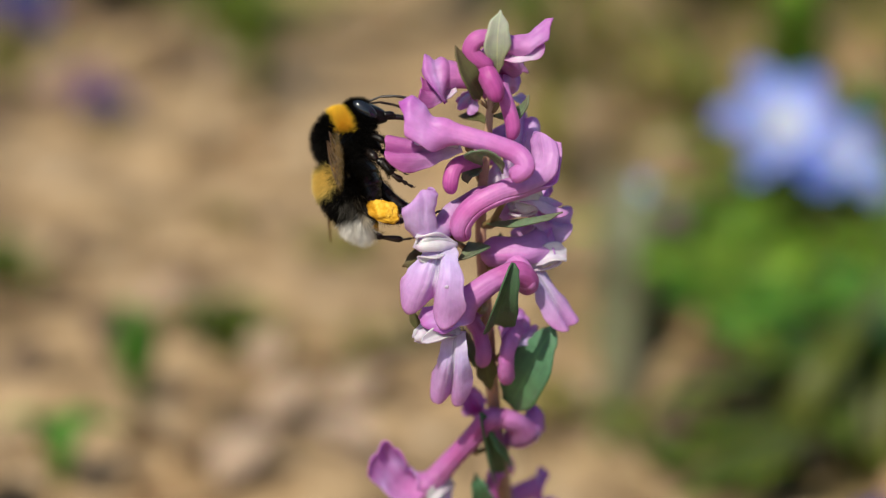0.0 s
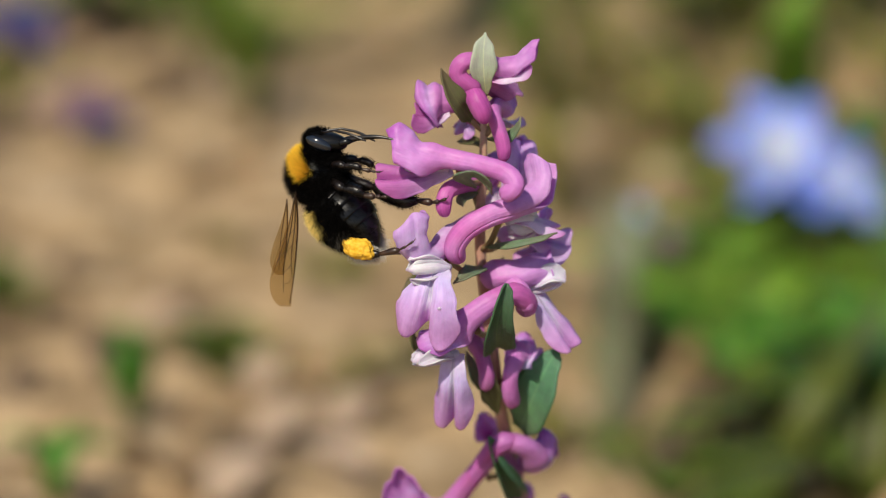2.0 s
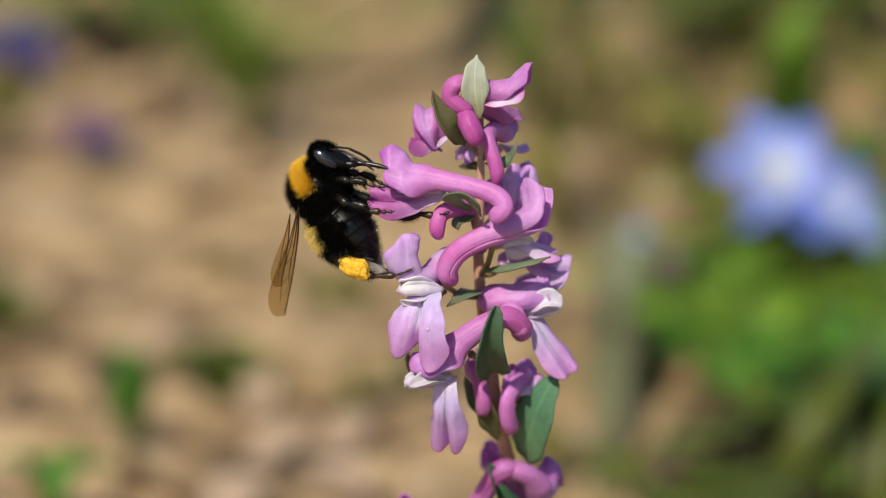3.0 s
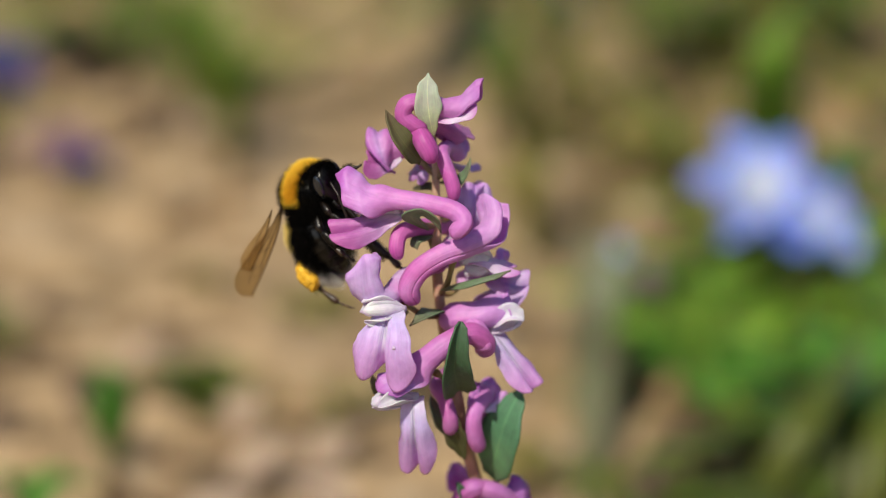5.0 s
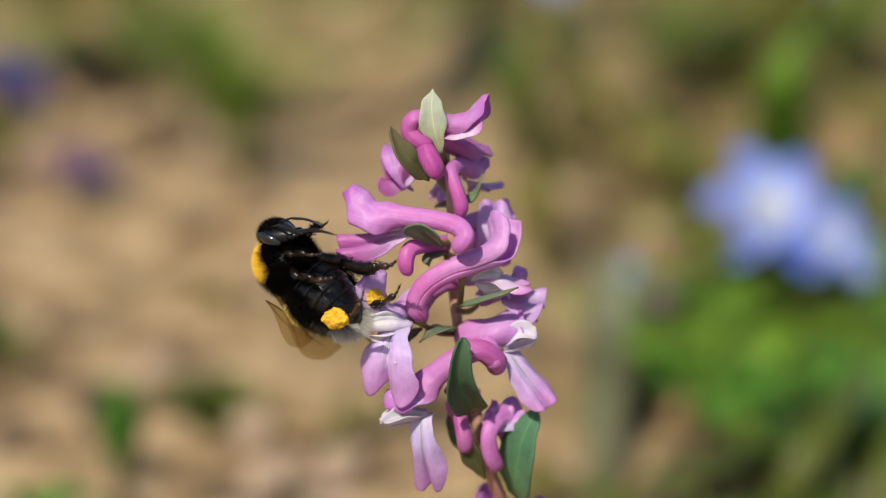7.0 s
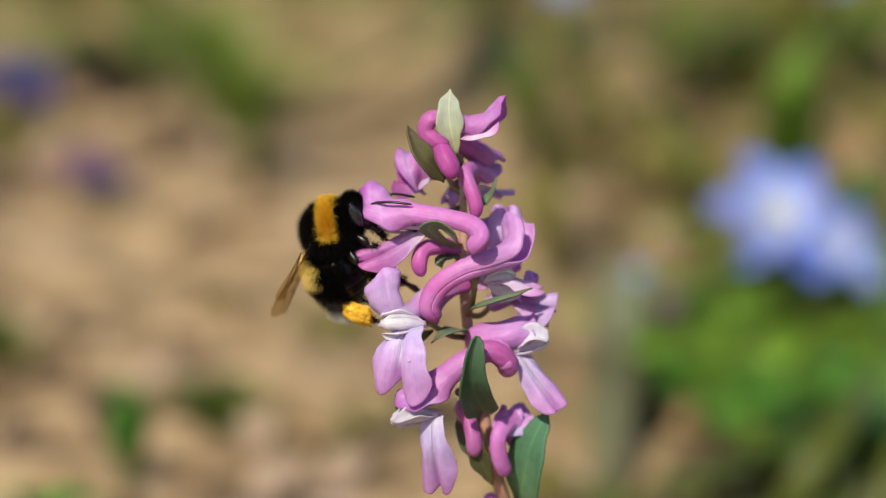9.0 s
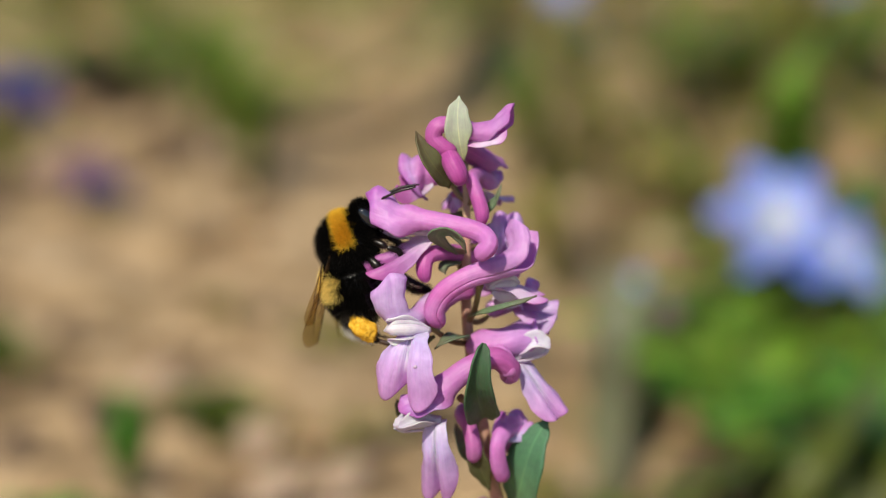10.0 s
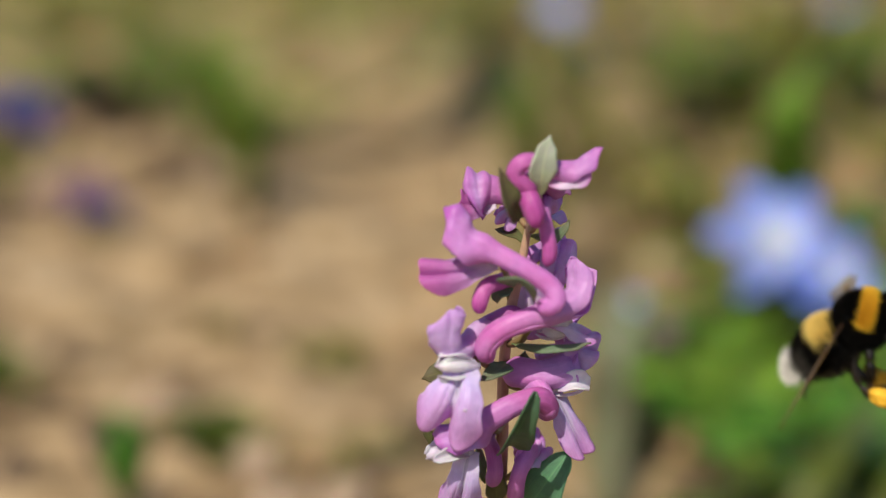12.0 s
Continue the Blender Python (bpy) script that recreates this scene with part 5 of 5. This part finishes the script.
def scatter_litter():
    """Dead leaves, straw, crumbs of soil and twigs over the soil."""
    def spot(n0):
        y = grng.uniform(0.12, 1.0) ** 1.4 * 2.2 + 0.03
        x = grng.uniform(-0.5, 0.5) * (0.35 + 0.55 * y)
        return Vector((x, y, ground_height(x, y)))

    bm = bmesh.new()
    for i in range(420):
        p = spot(i) + UP * grng.uniform(1, 5) * MM
        a = grng.uniform(0, 6.28)
        d = Vector((math.cos(a), math.sin(a), grng.uniform(-0.15, 0.35)))
        L = grng.uniform(12, 34) * MM
        n = Vector((grng.uniform(-0.5, 0.5), grng.uniform(-0.5, 0.5), 1)).normalized()
        w = L * grng.uniform(0.22, 0.4)
        sheet(bm, [p, p + d * L * 0.5 + UP * L * grng.uniform(0, 0.15), p + d * L], n, [(0, 0.1 * w), (0.35, 0.9 * w), (0.65, w), (1, 0.05 * w)], grng.uniform(-0.4, 0.5), 0, 0.25, 8, 6, i)
    tagged(part("leaf_litter", bm, M_DRY), "curled pale brown dead leaves on the soil", "leaf litter", kind="stuff")
    bm = bmesh.new()
    for i in range(260):
        p = spot(i) + UP * 1.5 * MM
        a = grng.uniform(0, 6.28)
        d = Vector((math.cos(a), math.sin(a), grng.uniform(-0.02, 0.2)))
        L = grng.uniform(20, 70) * MM
        tube(bm, [p, p + d * L * 0.5 + UP * 2 * MM, p + d * L], [(0, 0.7 * MM), (1, 0.4 * MM)], 5, 5)
    tagged(part("dry_straw", bm, M_STRAW), "bleached bits of straw on the soil", "straw", kind="stuff")
    bm = bmesh.new()
    for i in range(700):
        p = spot(i)
        r = grng.uniform(1.5, 6) * MM
        k = bmesh.ops.create_icosphere(bm, subdivisions=2, radius=r, matrix=Matrix.Translation(p) @ Matrix.Diagonal((1, grng.uniform(0.7, 1.3), 0.7, 1)))
        for v in k["verts"]:
            v.co += (v.co - p) * 0.35 * noise.noise(v.co * 300)
    bm.loops.layers.uv.verify()
    tagged(part("soil_crumbs", bm, M_STONE), "pale crumbs of soil and small stones", "soil crumbs", kind="stuff")
    bm = bmesh.new()
    for i in range(500):
        y = grng.uniform(0.9, 4.5)
        x = grng.uniform(-0.6, 0.6) * y
        p = Vector((x, y, ground_height(x, y) * 0.5))
        for _ in range(4):
            a = grng.uniform(0, 6.28)
            o = Vector((math.cos(a), math.sin(a), 0))
            h = grng.uniform(25, 60) * MM
            sheet(bm, [p + o * 3 * MM, p + o * h * 0.3 + UP * h * 0.7, p + o * h * 0.8 + UP * h * 0.9], UP - o, [(0, 1.5 * MM), (0.5, 3.5 * MM), (1, 0.2 * MM)], 0.3, 0, 0, 5, 2, i)
    tagged(part("far_grass", bm, M_FARGRASS), "thin olive grass farther off", "grass", kind="stuff")
    for x, y, dx, dy, L in ((420, 760, 0.8, -0.6, 60), (1490, 640, 0.5, 0.8, 70), (700, 700, 0.9, 0.3, 45)):
        p = out(x, y)
        p.z = ground_height(p.x, p.y) + 1.5 * MM
        d = Vector((dx, dy, 0.05))
        bm = bmesh.new()
        tube(bm, [Vector((0, 0, 0)), d * L * 0.5 * MM + UP * 2 * MM, d * L * MM], [(0, 1.6 * MM), (0.5, 1.3 * MM), (1, 0.7 * MM)], 8, 10)
        ob = part("twig", bm, M_TWIG)
        ob.location = p
        tagged(ob, "thin dark dry twig on the soil", "twig", "twigs")


scatter_litter()


def litter_and_shade(x, y, size, turn, material=None):
    """A big dead leaf that lies on the soil; many of the dark ones stand in for shade."""
    g = out(x, y)
    g.z = ground_height(g.x, g.y) + 3 * MM
    ob = new("dead_leaf")
    ob.location = g
    tagged(ob, "bleached beige dead leaf lying on the soil" if material else "dark brown sheet on the soil for dead leaf and shade", "dead leaf", "dead leaves")
    d = Vector((math.cos(turn), math.sin(turn), 0.05)) * size * MM
    bm = bmesh.new()
    path = [d * -0.5, d * -0.1 + UP * 4 * MM, d * 0.25 + UP * 5 * MM, d * 0.5]
    sheet(bm, path, UP, [(0, 2 * MM), (0.3, 0.26 * size * MM), (0.6, 0.3 * size * MM), (1, 1 * MM)], 0.2, 0, 0.2, 18, 10, turn)
    solid(part("blade", bm, material or M_ROT_SHADE, ob), 0.5 * MM)
    bm = bmesh.new()
    tube(bm, [q + UP * 0.6 * MM for q in path], [(0, 1.0 * MM), (1, 0.3 * MM)], 6, 14)
    part("midrib", bm, material or M_TWIG, ob)


litter_and_shade(215, 40, 55, 0.4)
litter_and_shade(70, 70, 45, 2.2)
litter_and_shade(170, -20, 60, 1.2)
litter_and_shade(1180, 400, 34, 0.3)
# the next five dark sheets stand in for shadows around the shoots
litter_and_shade(40, 500, 22, 0.5)
litter_and_shade(195, 605, 18, 1.7)
litter_and_shade(370, 600, 20, 0.1)
litter_and_shade(60, 650, 18, 1.0)
litter_and_shade(140, 440, 16, 0.8)
litter_and_shade(310, 120, 40, 2.7)
litter_and_shade(30, 200, 34, 0.6)
# dark sheets in place of the shade between the right-hand leaf clumps
litter_and_shade(1120, 620, 20, 1.2)
litter_and_shade(1480, 780, 24, 0.5)
litter_and_shade(1250, 700, 26, 0.2)
litter_and_shade(1200, 780, 24, 1.4)
litter_and_shade(1330, 720, 22, 2.4)
litter_and_shade(1290, 830, 26, 0.9)
litter_and_shade(1020, 720, 16, 1.1)
litter_and_shade(1230, 430, 24, 1.9)
for x, y, size, turn in ((520, 730, 26, 0.4), (610, 800, 24, 2.1), (440, 850, 26, 1.0), (570, 640, 24, 2.8), (470, 640, 20, 1.6), (640, 690, 22, 0.9), (300, 560, 20, 0.2)):
    litter_and_shade(x, y, size, turn, M_PALE)

tuft("leaf_rosette", "grassy green shoot behind the spike", "plant", 930, 90, 6, 42, 6, 14, M_GRASS, group="leaf shoots")


# ---------------------------------------------------------------- what moves
# the spike sways with the wind and the bee's weight: seconds, turns (degrees) and shifts (mm) in the view's own axes
SWAY = [
    (0, 0.00, 0.00, 0.00, 0.00, 0.00, 0.00),
    (0.5, 0.16, -10.75, -3.03, -0.32, -1.03, -0.36),
    (1, -2.51, -14.39, 2.20, -2.53, -3.59, -0.14),
    (1.5, -2.29, -9.36, -0.62, 0.11, -3.50, -1.05),
    (2, -2.09, -5.07, 1.30, 0.55, -3.26, -0.70),
    (2.5, -2.72, -12.25, -0.09, -0.55, -5.66, 0.01),
    (3, -4.37, -10.89, 0.41, -0.03, -6.71, 0.09),
    (4.8, -6.50, -9.00, 2.80, -2.50, -8.00, -0.20),
    (5, -6.57, -8.00, 3.76, -4.36, -9.26, -0.22),
    (5.5, -14.93, -12.12, 2.99, -4.48, -10.82, 0.96),
    (6, -9.18, -10.36, 2.47, -3.26, -12.35, 0.73),
    (6.5, -11.94, -11.39, 2.85, -3.35, -11.01, 0.00),
    (7, -8.46, -17.63, 3.02, -2.52, -11.65, 1.66),
    (9, -12.19, -15.34, 2.78, -1.28, -12.01, 2.59),
    (9.5, -10.92, -9.36, 1.49, -0.81, -13.12, 1.94),
    (10, -11.72, -11.49, 2.14, -1.29, -12.94, 1.45),
    (10.5, -9.00, -7.86, -1.51, 0.58, -12.93, 1.72),
    (11, -4.27, -4.55, -0.91, -1.53, -14.35, 4.65),
    (11.5, 3.48, -0.82, -7.00, 2.38, -14.46, 7.24),
    (12, 2.09, -0.16, -6.03, 0.83, -16.10, 7.32),
]

# the bee: seconds, x, y of the thorax in plan units of the moment's view, depth (mm), heading in the view (degrees), turn to the viewer, lean,
# bend of the abdomen, nod of the head, swing of the hind legs, near wing (sweep, lift), far wing (sweep, lift)
BEE = [
    (0, 608.8, 248.2, 7, 56.7, -9.9, 1.6, 54, -11, -24, 64, -18, 58, -26),
    (0.1, 590, 252, 7, 72, 0, -8, 52, 0, -16, 40, -25, 30, -25),
    (0.3, 572, 285, 7, 90, 14, -18, 49, 12, -10, 16, 10, 66, 0),
    (0.5, 562.4, 288.2, 7, 93.5, 18.8, -19.8, 48.2, 15.8, -8.1, 6, 18, 56, 8),
    (1, 501.8, 342.7, 7, 111, 26, -28.7, 45.6, 26.4, 5.2, 0, 4, 50, -6),
    (1.5, 556.7, 283.8, 7, 92.3, 31.4, -17.2, 53.5, 9.5, 11.1, 10, -6, 60, -16),
    (2, 561.7, 307.9, 7, 85.2, 18.1, -17.4, 53.2, 6.8, -4.4, -8, 2, 42, -8),
    (2.5, 533.8, 340.5, 7, 92.3, 13.1, -22.8, 53.4, 12.4, 3.1, -12, 4, 38, -6),
    (3, 564.7, 333, 7, 83.2, 19.4, -11.8, 50, 21.1, 4.3, -10, 4, 40, -6),
    (4.8, 583, 328, 0, 62, 46, -14.5, 54, 40, 8, 3, -8, 24, -18),
    (5, 549.8, 342.3, 0, 59.5, 49.6, -14.5, 54.1, 42.1, 8.8, 9, -10, 28, -20),
    (5.5, 562.1, 345, -2.5, 67.6, 53.2, -24.5, 50.6, 32.4, -61.3, 5, -10, 26, -20),
    (6, 560.5, 369.9, 0, 46, 47.9, 9.6, 66.2, 3.3, -59.3, -10, -13, 10, -22),
    (6.5, 563.5, 330.7, 0, 52.4, 48.5, -2.8, 60.9, 18.6, -50.4, -28, -8, 22, -18),
    (6.8, 540, 390, 0, 86, 32, -28, 50, 20, -28, -30, 2, 20, -8),
    (7, 509.5, 466.2, 7, 114.9, 17.6, -48.2, 44, 23.3, -15, -32, 10, 18, 0),
    (7.2, 490, 472, 7, 114.9, 17.6, -48.2, 44, 23.3, -15, -32, 10, 18, 0),
    (8.8, 579, 403, 3, 48, 25.6, 15.7, 57.1, 21.6, -21, -26, -18, 24, -28),
    (9, 587.1, 406.5, 3, 48, 25.6, 15.7, 57.1, 21.6, -21, -26, -18, 24, -28),
    (9.5, 625.1, 427.9, 3, 61.9, 14.2, 12.7, 43.7, 6, 4.1, -30, -16, 20, -26),
    (10, 616.1, 428.4, 3, 60.6, 16.2, 9, 46.1, 11.7, 4.4, -28, -18, 22, -28),
    (10.3, 620, 402, 3, 57, 16, 4, 52, 20, -8, 0, -8, 10, -8),
    (10.5, 646.8, 362.9, 5, 55.9, 17.9, 6.5, 48.1, 31.3, -12.7, -18, -8, 80, 30),
    (10.8, 603, 385, 8, 52, 8, 4, 54, 8, -14, 24, 18, 34, 12),
    (10.9, 597, 355, 8, 46, 2, 6, 54, 0, -14, 40, 15, 40, 15),
    (11, 593.9, 235.4, 8, 36.2, -2.2, 8.5, 54, -2.2, -15.2, 32, 26, 32, 26),
    (11.1, 592, 207, 7, 32, -4, 0, 42, 0, -12, 100, 45, 100, 40),
    (11.2, 608, 118, 4, 15, -4, 0, 16, 0, 12, 130, 10, 130, 10),
    (11.3, 625, 88, 3, 10, 0, 0, 12, 0, 20, 90, 40, 90, 40),
    (11.5, 804, 18, 2, -8, 8, 0, 12, -8, 8, 60, -10, 60, -10),
    (11.6, 955, 55, 0, -20, 28, 0, 8, 0, 18, 62, -38, 100, 40),
    (11.7, 1035, 105, -3, -28, 34, 0, 8, 0, 18, 62, -38, 70, 30),
    (11.8, 1232, 268, -6, -32, 38, 0, 8, 0, 0, 60, -35, 95, 25),
    (11.9, 1330, 380, -8, -14, 46, 0, 8, 0, -40, 62, -38, 90, 40),
    (12, 1526.7, 566.5, -8, 22, 21.8, 15.3, 18, 0, -60, 30, -30, 70, -10),
]


def in_view(t, x, y, d):
    r = VIEW - d / 1000
    return cam_at(t) @ Matrix.Translation(((x - 784) / LENS * r, (441 - y) / LENS * r, -r))


def motions():
    pivot = Matrix.Translation((7 * MM, -20 * MM, -VIEW))
    rows = []
    for t, a, b, c, x, y, z in SWAY:
        turn = Vector((radians(a), radians(b), radians(c)))
        rot = Matrix.Rotation(turn.length, 4, turn) if turn.length > 1e-6 else Matrix()
        rows.append((t, cam_at(t) @ Matrix.Translation((x * MM, y * MM, z * MM)) @ pivot @ rot @ pivot.inverted() @ HOME.inverted()))
    walk(plant, rows)
    # the visited floret springs up a little once the bee has left
    c = at(860, 275, 6)
    ax = HOME.to_3x3() @ Vector((0, 0, 1))
    spring = lambda deg: Matrix.Translation(c) @ Matrix.Rotation(radians(deg), 4, ax) @ Matrix.Translation(-c)
    walk(visited, [(0.0, spring(0)), (0.5, spring(2)), (3.0, spring(2)), (5.0, spring(2)), (5.5, spring(3.5)), (6.0, spring(5)), (7.0, spring(3.5)), (9.0, spring(1)), (10.0, spring(1)), (10.9, spring(-1)), (11.2, spring(-9)), (11.5, spring(-6)), (12.0, spring(-7))])

    # its lip sinks as the bee pushes in, and hangs open afterwards
    lip = [o for o in visited.children if o.name.startswith("lower_petal")][0]
    c2 = at(812, 258, 6)
    droop = lambda deg: Matrix.Translation(c2) @ Matrix.Rotation(radians(deg), 4, ax) @ Matrix.Translation(-c2)
    walk(lip, [(0.0, droop(0)), (0.5, droop(0)), (3.0, droop(0)), (5.0, droop(9)), (5.5, droop(8)), (6.5, droop(6)), (7.0, droop(6)), (9.0, droop(24)), (10.5, droop(28)), (11.0, droop(32)), (11.5, droop(20)), (12.0, droop(17))])

    base = Matrix(((1, 0, 0, 0), (0, 0, 1, 0), (0, -1, 0, 0), (0, 0, 0, 1)))   # bee's x to the right, z up, left side away
    body, belly, nod, hind, near, far = [], [], [], [], [], []
    for t, x, y, d, head_to, yaw, lean, bend, face, swing, ns, nl, fs, fl in BEE:
        m = in_view(t, x, y, d) @ pose(0, 0, 0, 0, 0, head_to) @ base @ pose(0, 0, 0, 0, 0, -yaw) @ pose(0, 0, 0, lean, 0, 0)
        body.append((t, m))
        belly.append((t, pose(*(AB_HINGE * MM), 0, -bend, 0)))
        nod.append((t, pose(*(HEAD * MM), 0, face, 0)))
        hind.append((t, swing))
        near.append((t, pose(-2.0 * MM, -3.3 * MM, 1.7 * MM, 0, 0, ns) @ pose(0, 0, 0, -25, nl, 0)))
        far.append((t, pose(-2.0 * MM, 3.3 * MM, 1.7 * MM, 0, 0, -fs) @ pose(0, 0, 0, 25, fl, 0)))
    walk(bee, body)
    walk(abdomen, belly)
    walk(head, nod)
    for sg, droop in ((-1, 0), (1, 8)):
        walk(ANTENNAE[sg], [(t, Matrix.Translation(ANT_ROOT[sg]) @ pose(0, 0, 0, 0, a + droop, 0)) for t, a in ((0.0, 72), (0.5, 86), (3.0, 86), (5.0, 80), (6.5, 85), (7.0, 80), (8.8, 25), (10.0, 25), (10.4, 30), (10.8, -4), (11.0, 8), (11.5, 30), (12.0, 30))])
    # the tongue reaches forward into the flower, and is folded back in flight
    root = Vector((1.7, 0, -2.2)) * 1.10 * MM
    walk(proboscis, [(t, Matrix.Translation(root) @ pose(0, 0, 0, 0, a, 0) @ Matrix.Translation(-root)) for t, a in ((0.0, -8), (0.5, -18), (3.0, -18), (5.0, -25), (6.0, -48), (6.5, -45), (7.0, -18), (8.8, -45), (10.8, -45), (11.0, -32), (11.2, 20), (11.5, 26), (12.0, 40))])
    walk(WINGS[-1], near)
    walk(WINGS[1], far)
    for side, extra in (("near", 0), ("far", 14)):
        walk(LEGS["hind", side], [(t, pose(*(Vector(HINGE["hind", side]) * MM), 0, s + extra, 0)) for t, s in hind])
    # the other legs hold the flower until the bee lifts off, then hang
    h = Vector(HINGE["front", "far"]) * MM
    walk(LEGS["front", "far"], [(t, pose(*(h + Vector((1.5, 0, 1.2)) * (reach * MM)), 0, a, 0)) for t, a, reach in ((0.0, 30, 0), (3.0, 28, 0), (5.0, -48, 0.7), (5.5, -52, 1.3), (6.5, -48, 1.3), (7.0, 2, 0), (9.0, 20, 0), (10.9, 26, 0), (11.1, 6, 0), (11.5, 10, 0), (12.0, 6, 0))])
    for key, hold, hang in ((("front", "near"), 22, -4), (("mid", "near"), 20, 34), (("mid", "far"), 3, 62)):
        h = Vector(HINGE[key]) * MM
        walk(LEGS[key], [(t, pose(*h, 0, a, 0)) for t, a in ((0.0, hold), (0.5, hold + 5), (2.5, hold - 3), (5.0, hold), (7.0, hold + 4), (9.0, hold - 4), (10.9, hold), (11.1, hang), (11.5, hang + 4), (12.0, hang))])


motions()
